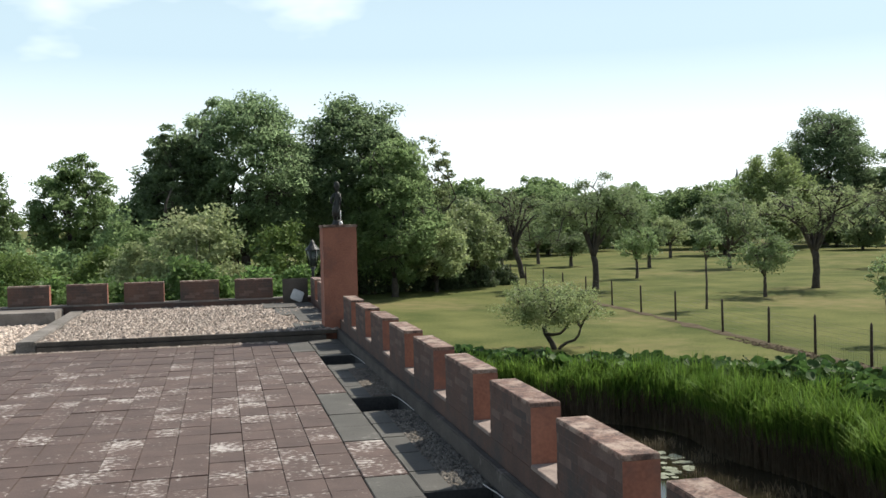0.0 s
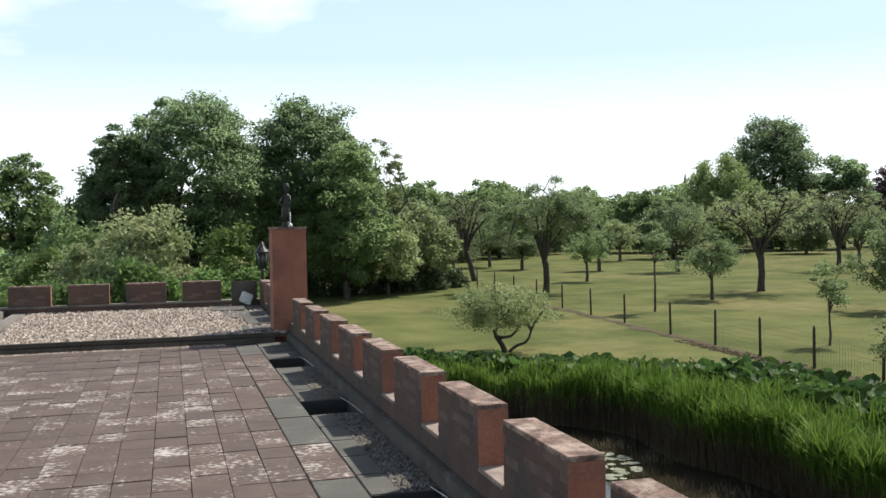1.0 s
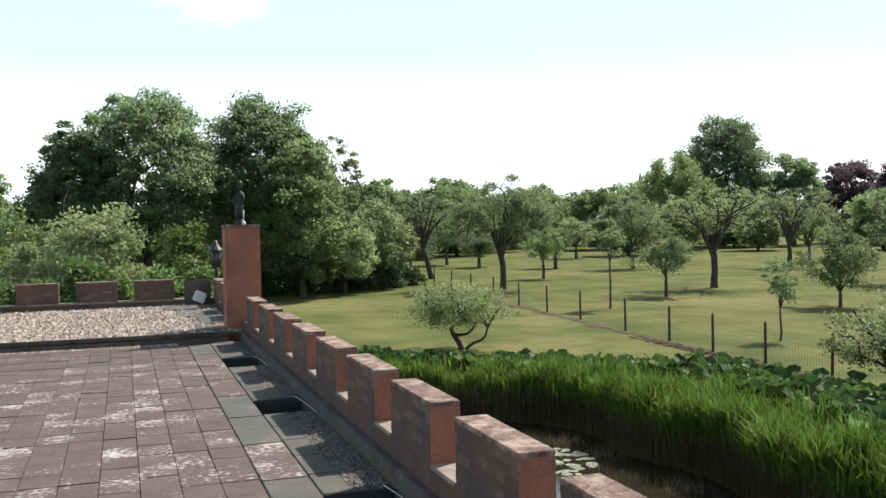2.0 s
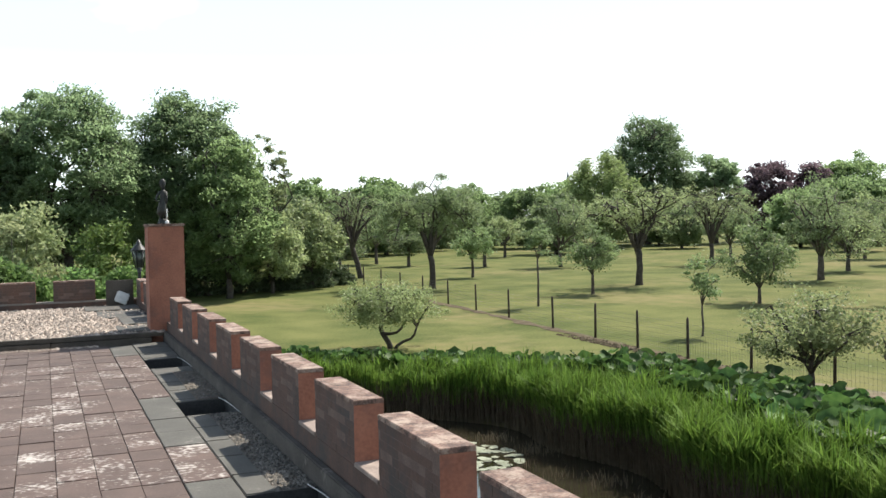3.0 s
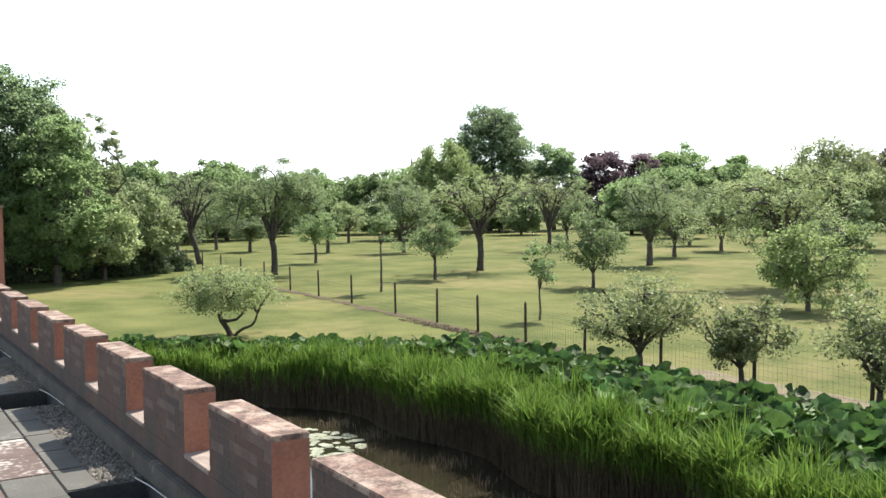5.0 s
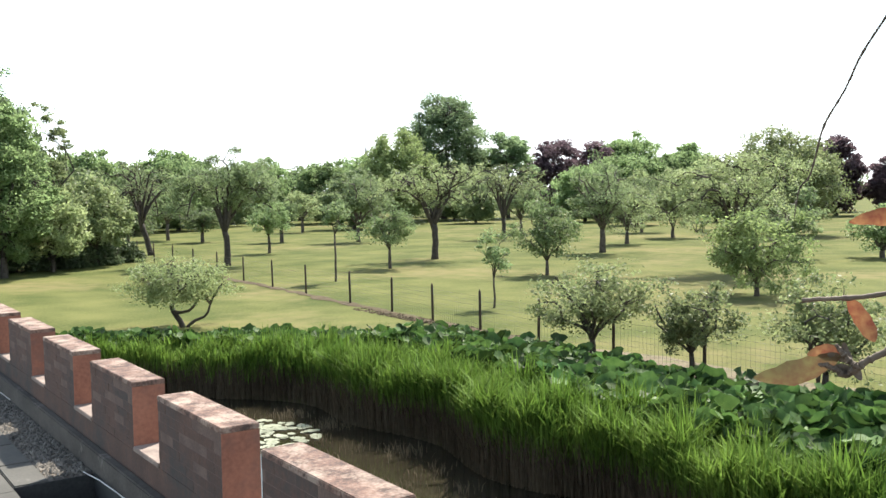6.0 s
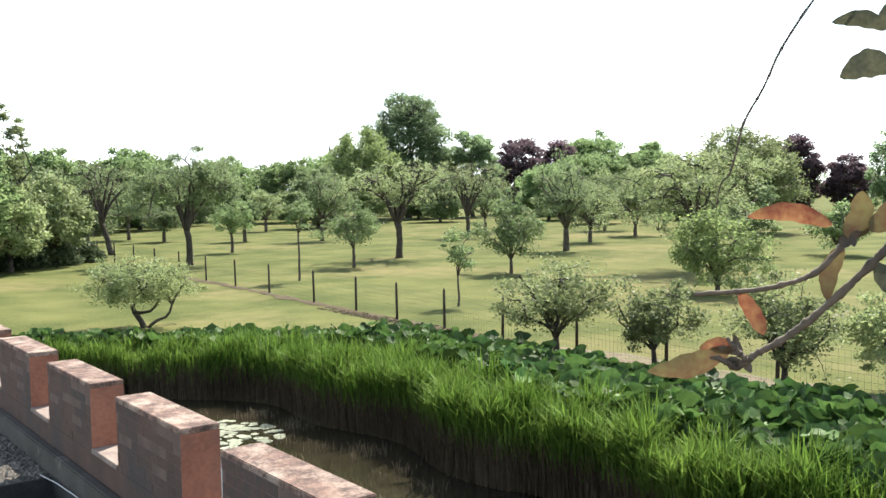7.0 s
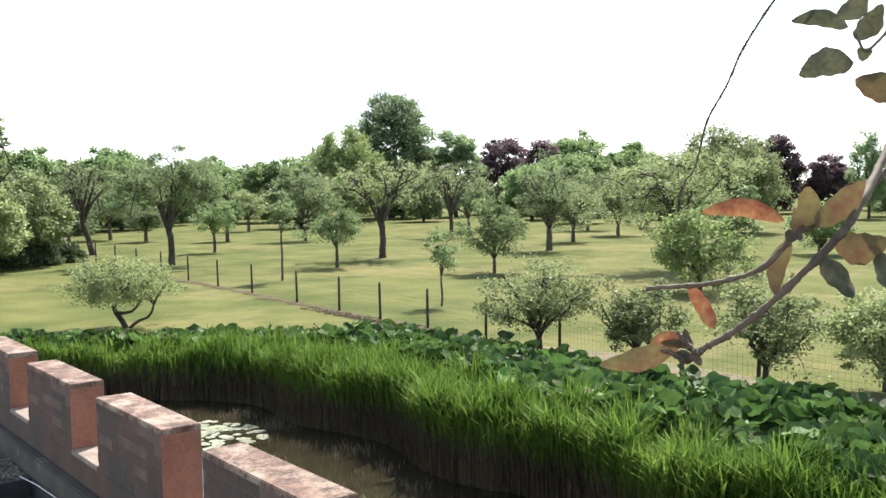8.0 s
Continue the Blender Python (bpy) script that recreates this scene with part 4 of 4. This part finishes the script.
# worn earth under the fence
ev, ef = [], []
ys = np.arange(0, 40, 0.4)
for y in ys:
    x = 14.55 + 0.055 * max(y - 15, 0)
    a = 0.26 + 0.6 * noise.noise(Vector((y * 0.8, 3, 0))) 
    b = 0.16 + 0.35 * noise.noise(Vector((y * 0.9, 9, 0))) 
    ev += [(x - a, y, ground_z(x - a, y) + 0.012), (x, y, ground_z(x, y) + 0.03), (x + b, y, ground_z(x + b, y) + 0.012)]
for k in range(len(ys) - 1):
    ef += [(3 * k, 3 * k + 1, 3 * k + 4, 3 * k + 3), (3 * k + 1, 3 * k + 2, 3 * k + 5, 3 * k + 4)]
strip = new("earth_strip", mesh_from("earth_strip", ev, ef, EARTH, True))
tagged(strip, "strip of bare trodden earth under the fence", "path", kind="structure")
pebbles("earth_clods", "dark clods of earth along the foot of the fence", 14.35, 15.0, 14.95, 24.5, LAWN + 0.0, 520, 0.07, EARTH, 77, False)


pv, pf = [], []
ys = np.arange(-6, 14.6, 0.4)
for y in ys:
    taper = min(1.0, (14.6 - y) / 3)
    a = 13.0 + 0.3 * noise.noise(Vector((y * 0.7, 1, 0))) + 1.6 * (1 - taper)
    b = 14.6 + (1.0 + 0.3 * noise.noise(Vector((y * 0.7, 5, 0)))) * taper
    pv += [(a + (b - a) * u, y, ground_z(a + (b - a) * u, y) + (0.006 if u in (0, 1) else 0.02)) for u in (0, 0.33, 0.66, 1)]
for k in range(len(ys) - 1):
    pf += [(4 * k + q, 4 * k + q + 1, 4 * k + q + 5, 4 * k + q + 4) for q in range(3)]
path_ob = new("path", mesh_from("path", pv, pf, SAND, True))
tagged(path_ob, "dry sandy path between the butterbur and the fence", "path", kind="structure")

# ---- reeds, butterbur, water lilies ----
def blades(n, base, height, width, r, lean=0.35):
    """Bent tapering grass blades, two quads each: an array of (2n, 4, 3)."""
    a = r.uniform(0, 2 * math.pi, n)
    d = np.stack([np.cos(a), np.sin(a), np.zeros(n)], 1)
    s = np.stack([-np.sin(a), np.cos(a), np.zeros(n)], 1)
    h = (height * r.uniform(0.6, 1.12, n))[:, None]
    k = np.minimum(lean * np.abs(r.normal(size=n)), 0.6)[:, None]
    w = (width * r.uniform(0.6, 1.3, n))[:, None]
    up = np.array([0, 0, 1.0])
    m = base + up * h * 0.55 + d * h * k * 0.25
    t = base + up * h * (1 - 0.3 * k) + d * h * k
    lo = np.stack([base - s * w * 0.5, base + s * w * 0.5, m + s * w * 0.45, m - s * w * 0.45], 1)
    hi = np.stack([m - s * w * 0.45, m + s * w * 0.45, t + s * w * 0.04, t - s * w * 0.04], 1)
    return np.concatenate([lo, hi])


r = np.random.default_rng(70)
reeds = thing("reeds", "thick belt of fresh green reeds along the moat", "reeds", kind="stuff")
n = 92000
y = r.uniform(-3.0, 23.5, n)
edge = np.array([bank_x(v) for v in y])
x = edge + 0.1 + r.uniform(0, 1, n) * np.interp(y, (3, 10, 16, 20), (1.15, 1.9, 1.9, 1.5)) + 0.25 * np.sin(y * 1.3)
tuft = np.sin(x * 4.3 + 1.7 * np.sin(y * 1.9)) * np.sin(y * 3.7 + 1.3 * np.sin(x * 2.6))
keep = (x > 0.6) & (tuft + r.uniform(-0.9, 0.9, n) > -0.45)
x, y = x[keep], y[keep]
z = WATER + r.uniform(0.3, 0.85, len(x))
tall = np.interp(y, (13, 19), (1.0, 0.72)) * (0.8) + 0.13 * np.sin(x * 3.1 + y * 2.3) + 0.13 * np.sin(y * 4.7 - x * 1.9)
put("blades", quads("blades", blades(len(x), np.stack([x, y, z], 1), tall, 0.034, r, 0.55), REED), reeds)["kind"] = "stuff"
n = 42000
y = r.uniform(-3.0, 22.5, n)
x = np.array([bank_x(v) for v in y]) + r.uniform(0.0, 1.0, n) + 0.25 * np.sin(y * 1.3)
keep = x > 0.6
x, y = x[keep], y[keep]
put("old_stalks", quads("old_stalks", blades(len(x), np.stack([x, y, np.full(len(x), WATER - 0.05)], 1), 0.95, 0.015, r, 0.24), REED_DRY), reeds)["kind"] = "stuff"


n = 900
k = r.integers(0, 26, n)
cx, cy = r.uniform(5.6, 8.0, 26), r.uniform(6.0, 15.5, 26)
put("water_sprigs", quads("water_sprigs", blades(n, np.stack([cx[k] + r.normal(size=n) * 0.16, cy[k] + r.normal(size=n) * 0.16, np.full(n, WATER - 0.03)], 1), 0.24, 0.012, r, 0.7), REED_DRY), reeds)["kind"] = "stuff"


def leaf_disc(radius, cup, notch, r):
    """A round lobed leaf with a notch at its stalk and a raised, wavy rim."""
    n = 15
    v, f = [(0, 0, 0)], []
    for ring, q in ((1, 0.55), (2, 1.0)):
        for k in range(n):
            a = notch + (2 * math.pi - 2 * notch) * k / (n - 1)
            rr = radius * q * (1 + 0.08 * math.sin(5 * a + ring))
            v.append((math.cos(a) * rr, math.sin(a) * rr, cup * radius * q * q + (0.13 * radius * math.sin(5 * a + r) if ring == 2 else 0)))
    for k in range(n - 1):
        f += [(0, 1 + k, 2 + k), (1 + k, 1 + n + k, 2 + n + k, 2 + k)]
    return v, f


leaf_meshes = []
for k in range(5):
    v, f = leaf_disc(1.0, 0.14 + 0.09 * k, 0.3, k * 1.3)
    leaf_meshes.append((v, f, mesh_from("leaf", v, f, BUTTERBUR, True)))
burs = thing("butterbur", "broad-leaved butterbur covering the bank behind the reeds", "butterbur", kind="stuff")


def bur_edge(y):
    return float(np.interp(y, (-5, 4, 7.5, 14.5, 18.5, 21.8, 23.6), (13.2, 13.0, 12.2, 12.5, 9.7, 5.0, 2.6)))


def bur_spot(r):
    while True:
        y = r.uniform(-2.0, 23.6)
        lo = bank_x(y) + float(np.interp(y, (4, 10), (0.8, 1.6)))
        hi = bur_edge(y)
        if y > 17:
            lo = bank_x(y) + 1.2
        if hi - lo > 0.2:
            x = r.uniform(lo, hi)
            if x > 1.0 and r.uniform() < (hi - lo) / 6:
                return x, y


near_v, near_f = [], []
count = 0
for k in range(7400):
    x, y = bur_spot(r)
    edge_far = bur_edge(y)
    hgt = (0.22 + 0.5 * r.uniform()) * (0.55 if edge_far - x < 0.5 else 1.0) * (0.66 if y > 16 else 1.0)
    hgt += 0.14 * noise.noise(Vector((x * 1.3, y * 1.3, 4)))
    s = r.uniform(0.09, 0.215) * (1.12 if y < 12 else 1.0)
    g = ground_z(x, y)
    m = Matrix.LocRotScale((x, y, g + hgt), Euler((radians(r.uniform(-46, 46)), radians(r.uniform(-46, 46)), r.uniform(0, 6.28))), (s, s, s))
    v, f, me = leaf_meshes[k % 5]
    if count < 300 and 5.5 < y < 10.5:
        o = put("leaf", me, burs)
        o.matrix_basis = m
        count += 1
    else:
        o = len(near_v)
        near_v += [m @ Vector(q) for q in v]
        near_f += [tuple(i + o for i in q) for q in f]
put("leaf_mass", mesh_from("leaf_mass", near_v, near_f, BUTTERBUR, True), burs)["kind"] = "stuff"

pads = thing("water_lilies", "cluster of pale round water lily pads floating on the moat", "water lilies", group="")
v, f = leaf_disc(1.0, 0.03, 0.15, 0.4)
v = [(q[0], q[1], q[2] * 0.25) for q in v]
pad_mesh = mesh_from("pad", v, f, LILY, True)
for k in range(115):
    a, q = r.uniform(0, 6.28), r.uniform() ** 0.5
    o = put("pad", pad_mesh, pads)
    o.matrix_basis = Matrix.LocRotScale((6.3 + 0.85 * q * math.cos(a), 13.4 + 1.25 * q * math.sin(a), WATER + 0.012 + 0.003 * (k % 5)), Euler((0, 0, r.uniform(0, 6.28))), [r.uniform(0.06, 0.12)] * 3)

# ---- near twig ----
twig = thing("fruit_tree_branch", "thin grey branch with reddish young leaves close to the eye", "branch", at=(0, 0, 0))


def twig_part(points, radii, sides):
    w = Wood()
    p, q, n = np.array(points), np.array(radii) * 1.04, len(points)
    u = np.linspace(0, n - 1, 14 * n)
    wob = np.random.default_rng(n).normal(size=(len(u), 4)) * 0.07
    q = np.interp(u, range(n), q) * (1 + wob[:, 3] + 0.4 * np.maximum(np.sin(u * 9.0), 0) ** 8)
    p = np.stack([np.interp(u, range(n), p[:, k]) for k in range(3)], 1)
    p[6:-6] = np.stack([np.convolve(p[:, k], np.ones(13) / 13, "valid") for k in range(3)], 1)
    p = p + wob[:, :3] * q[:, None]
    w.add(p, q, sides)
    put("twig", w.mesh("twig", TWIG_BARK), twig)


twig_part([(-0.80, -4.20, -0.03), (-0.86, -4.15, 0.8), (-0.95, -4.08, 1.5), (-1.02, -4.02, 1.8)], [0.02, 0.016, 0.012, 0.008], 8)
twig_part([(-1.02, -4.02, 1.8), (-1.140, -3.589, 1.624), (-1.197, -3.597, 1.590), (-1.235, -3.606, 1.569), (-1.256, -3.610, 1.555), (-1.259, -3.605, 1.548), (-1.264, -3.598, 1.539), (-1.270, -3.592, 1.532), (-1.274, -3.588, 1.529), (-1.275, -3.586, 1.527)], [0.00174, 0.00110, 0.00099, 0.00087, 0.00078, 0.00075, 0.00072, 0.00067, 0.00064, 0.00081], 8)
twig_part([(-1.235, -3.606, 1.565), (-1.249, -3.602, 1.557), (-1.261, -3.601, 1.553), (-1.265, -3.596, 1.545), (-1.271, -3.588, 1.542), (-1.279, -3.577, 1.541)], [0.00087, 0.00078, 0.00064, 0.00055, 0.00049, 0.00046], 7)
twig_part([(-1.275, -3.586, 1.527), (-1.276, -3.585, 1.526), (-1.277, -3.584, 1.527), (-1.278, -3.582, 1.528), (-1.279, -3.581, 1.528)], [0.00075, 0.00067, 0.00058, 0.00049, 0.00029], 7)
twig_part([(-1.275, -3.587, 1.528), (-1.275, -3.585, 1.529), (-1.276, -3.584, 1.531), (-1.276, -3.583, 1.532)], [0.00064, 0.00058, 0.00052, 0.00029], 7)
twig_part([(-1.02, -4.02, 1.8), (-1.130, -3.550, 1.668), (-1.138, -3.516, 1.626), (-1.142, -3.506, 1.610), (-1.143, -3.501, 1.598), (-1.147, -3.495, 1.586), (-1.148, -3.493, 1.576), (-1.149, -3.491, 1.567), (-1.151, -3.488, 1.564), (-1.152, -3.487, 1.553)], [0.00116, 0.00064, 0.00041, 0.00044, 0.00038, 0.00041, 0.00035, 0.00032, 0.00026, 0.00017], 6)
twig_part([(-1.02, -4.02, 1.8), (-1.143, -3.571, 1.627), (-1.144, -3.562, 1.611), (-1.147, -3.554, 1.602), (-1.149, -3.552, 1.609)], [0.00116, 0.00058, 0.00052, 0.00044, 0.00035], 6)


def near_leaf(base, tip, width, mat, label, seed, curl=0.12):
    """One leaf: a pointed oval with a folded midrib, slightly curled."""
    r = np.random.default_rng(seed)
    b, t = Vector(base), Vector(tip)
    d = t - b
    side = d.cross(Vector((0.62, 0.78, 0)) + Vector(r.normal(size=3)) * 0.15).normalized()
    up = side.cross(d).normalized()
    n, v, f = 15, [], []
    bow = r.uniform(-0.5, 0.5)
    for k in range(n):
        u = k / (n - 1)
        w = width * math.sin(math.pi * u ** 0.85) ** 0.68 * 0.54 * (1 + 0.07 * math.sin(u * 23 + seed)) + 0.0002
        c = b + d * u + up * (curl * d.length * math.sin(math.pi * u)) + side * (bow * width * math.sin(math.pi * u))
        wave = width * 0.09 * math.sin(u * 11 + seed * 2)
        v += [c - side * w + up * (w * 0.35 + wave), c, c + side * w + up * (w * 0.35 - wave)]
    for k in range(n - 1):
        f += [(3 * k, 3 * k + 1, 3 * k + 4, 3 * k + 3), (3 * k + 1, 3 * k + 2, 3 * k + 5, 3 * k + 4)]
    put("leaf", mesh_from("leaf", v, f, mat, True), twig, label)



near_leaf((-1.237, -3.583, 1.554), (-1.248, -3.568, 1.556), 0.0038, LEAF_AUTUMN, 'orange-red young leaf', 0)
for base, tip, width in (((-1.2749, -3.5858, 1.529), (-1.2754, -3.5843, 1.5327), 0.0011), ((-1.2755, -3.5852, 1.529), (-1.2776, -3.5821, 1.5301), 0.0012), ((-1.2755, -3.586, 1.5275), (-1.2775, -3.583, 1.5274), 0.001),
                         ((-1.2747, -3.5868, 1.5275), (-1.2744, -3.5876, 1.5253), 0.0012), ((-1.2657, -3.6035, 1.5513), (-1.2664, -3.6022, 1.5535), 0.0016), ((-1.2652, -3.6042, 1.5513), (-1.2645, -3.6046, 1.5545), 0.0014)):
    near_leaf(base, tip, width, TWIG_BARK, "greyish brown bud scale", 20, 0.2)
near_leaf((-1.276, -3.584, 1.530), (-1.288, -3.572, 1.525), 0.0045, LEAF_NEAR, 'olive leaf with a red edge', 1)
near_leaf((-1.275, -3.585, 1.530), (-1.280, -3.579, 1.530), 0.0021, LEAF_AUTUMN, 'orange-red young leaf', 2)
near_leaf((-1.272, -3.589, 1.533), (-1.274, -3.584, 1.542), 0.0029, LEAF_AUTUMN, 'orange-red young leaf', 3)
near_leaf((-1.261, -3.601, 1.552), (-1.260, -3.603, 1.562), 0.0051, LEAF_NEAR, 'olive leaf', 4)
near_leaf((-1.259, -3.604, 1.554), (-1.255, -3.612, 1.563), 0.0045, LEAF_NEAR, 'olive leaf', 5)
near_leaf((-1.262, -3.600, 1.551), (-1.264, -3.598, 1.540), 0.0033, LEAF_NEAR, 'olive leaf', 6)
near_leaf((-1.258, -3.607, 1.551), (-1.253, -3.616, 1.551), 0.0057, LEAF_NEAR, 'olive leaf', 7)
# shade on these two leaves is put into the darker leaf colour
near_leaf((-1.259, -3.605, 1.548), (-1.257, -3.611, 1.540), 0.0043, LEAF_SLATE, 'leaf with shade put into its dark colour', 8)
near_leaf((-1.254, -3.615, 1.549), (-1.254, -3.616, 1.542), 0.0035, LEAF_SLATE, 'leaf with shade put into its dark colour', 9)
near_leaf((-1.148, -3.551, 1.600), (-1.156, -3.537, 1.597), 0.0082, LEAF_SLATE, 'dull green leaf', 10)
near_leaf((-1.150, -3.550, 1.611), (-1.159, -3.536, 1.614), 0.0047, LEAF_SLATE, 'dull green leaf', 11)
near_leaf((-1.149, -3.552, 1.607), (-1.146, -3.559, 1.617), 0.0066, LEAF_SLATE, 'dull green leaf', 12)
near_leaf((-1.152, -3.548, 1.614), (-1.149, -3.555, 1.622), 0.0063, LEAF_SLATE, 'dull green leaf', 13)
near_leaf((-1.147, -3.551, 1.595), (-1.140, -3.564, 1.586), 0.0088, LEAF_NEAR, 'olive leaf', 14)
near_leaf((-1.148, -3.552, 1.604), (-1.146, -3.556, 1.603), 0.0035, LEAF_SLATE, 'dull green leaf', 15)

# ---- paving, piece by piece ----
WIDE, DEEP = 0.235, 0.305
tb = box_bm(0.0015, 0.0015, -0.045, WIDE - 0.0015, DEEP - 0.0015, 0.0, 0.003)
tile_mesh = bpy.data.meshes.new("tile")
tb.to_mesh(tile_mesh)
tb.free()
tile_mesh.materials.append(TILE)
paving = thing("paving", "weathered red concrete tiles with pale lichen", "paving", kind="structure")
rest_v, rest_f = [], []
base_v = [tuple(q.co) for q in tile_mesh.vertices]
base_f = [tuple(q.vertices) for q in tile_mesh.polygons]
for i in range(34):
    for j in range(59):
        x, y = -0.78 - WIDE * (i + 1), 9.26 - DEEP * (j + 1)
        m = pose(x, y, rng.uniform(-0.003, 0.003), rng.uniform(-0.35, 0.35), rng.uniform(-0.35, 0.35), rng.uniform(-0.3, 0.3))
        if i < 13 and 0.6 < y < 7.6:
            o = put("tile", tile_mesh, paving)
            o.matrix_basis = m
        else:
            k = len(rest_v)
            rest_v += [tuple(m @ Vector(q)) for q in base_v]
            rest_f += [tuple(q + k for q in f) for f in base_f]
put("tile_field", mesh_from("tile_field", rest_v, rest_f, TILE), paving)["kind"] = "stuff"
flags = thing("flag_border", "grey flagstones bordering the tiles along the parapet", "paving", kind="structure")
yy = 9.18
k = 0
while yy > -8:
    s = 0.5
    grey = 3.55 < yy < 5.2 or yy < 2.35 or yy > 8.2
    part("flagstone", box_bm(-0.775, yy - s + 0.003, -0.045, -0.49, yy - 0.003, 0.001 + 0.003 * (k % 2), 0.005), FLAG if grey else TILE, flags, "" if grey else "red border tile")
    yy -= s
    k += 1
spans = [(9.36, 7.7), (7.0, 4.88), (4.24, 1.77), (1.12, -0.7), (-1.4, -8)]
for a, b in spans:
    yy = a
    while yy > b + 0.05:
        s = min(0.5, yy - b)
        part("flagstone", box_bm(-0.482, yy - s + 0.004, -0.045, -0.3 if 1.78 < yy <= 4.3 else -0.065, yy - 0.004, 0.0, 0.006), FLAG, flags)
        yy -= s
for a, b in WELLS:
    w = thing("drain_well", "black bitumen-lined drain pit in the paving", "drain", "drains along the parapet")
    part("pit_floor", box_bm(-0.495, a, -0.5, -0.055, b, -0.3), BITUMEN, w)
    for x0, x1, y0, y1 in ((-0.497, -0.488, a, b), (-0.062, -0.053, a, b), (-0.488, -0.062, a, a + 0.008), (-0.488, -0.062, b - 0.008, b)):
        part("pit_lining", box_bm(x0, y0, -0.3, x1, y1, -0.004), BITUMEN, w)
    cw = Wood()
    cw.add([(-0.11, b + 0.03, 0.006), (-0.085, b - 0.2, 0.01), (-0.068, b - 0.45, 0.006), (-0.06, a - 0.1, 0.004)], [0.0035] * 4, 6)
    put("cable", cw.mesh("cable", PALE), w, "thin white cable over the pit")
pebbles("gravel_strip", "grey pebbles in the gap along the parapet foot", -0.3, 1.79, -0.058, 4.24, -0.012, 1700, 0.022, PEBBLE_DARK, 15)
pebbles("gravel_strip", "grey pebbles in the gap along the parapet foot", -0.3, 4.9, -0.058, 6.6, 0.004, 500, 0.014, PEBBLE_DARK, 16)
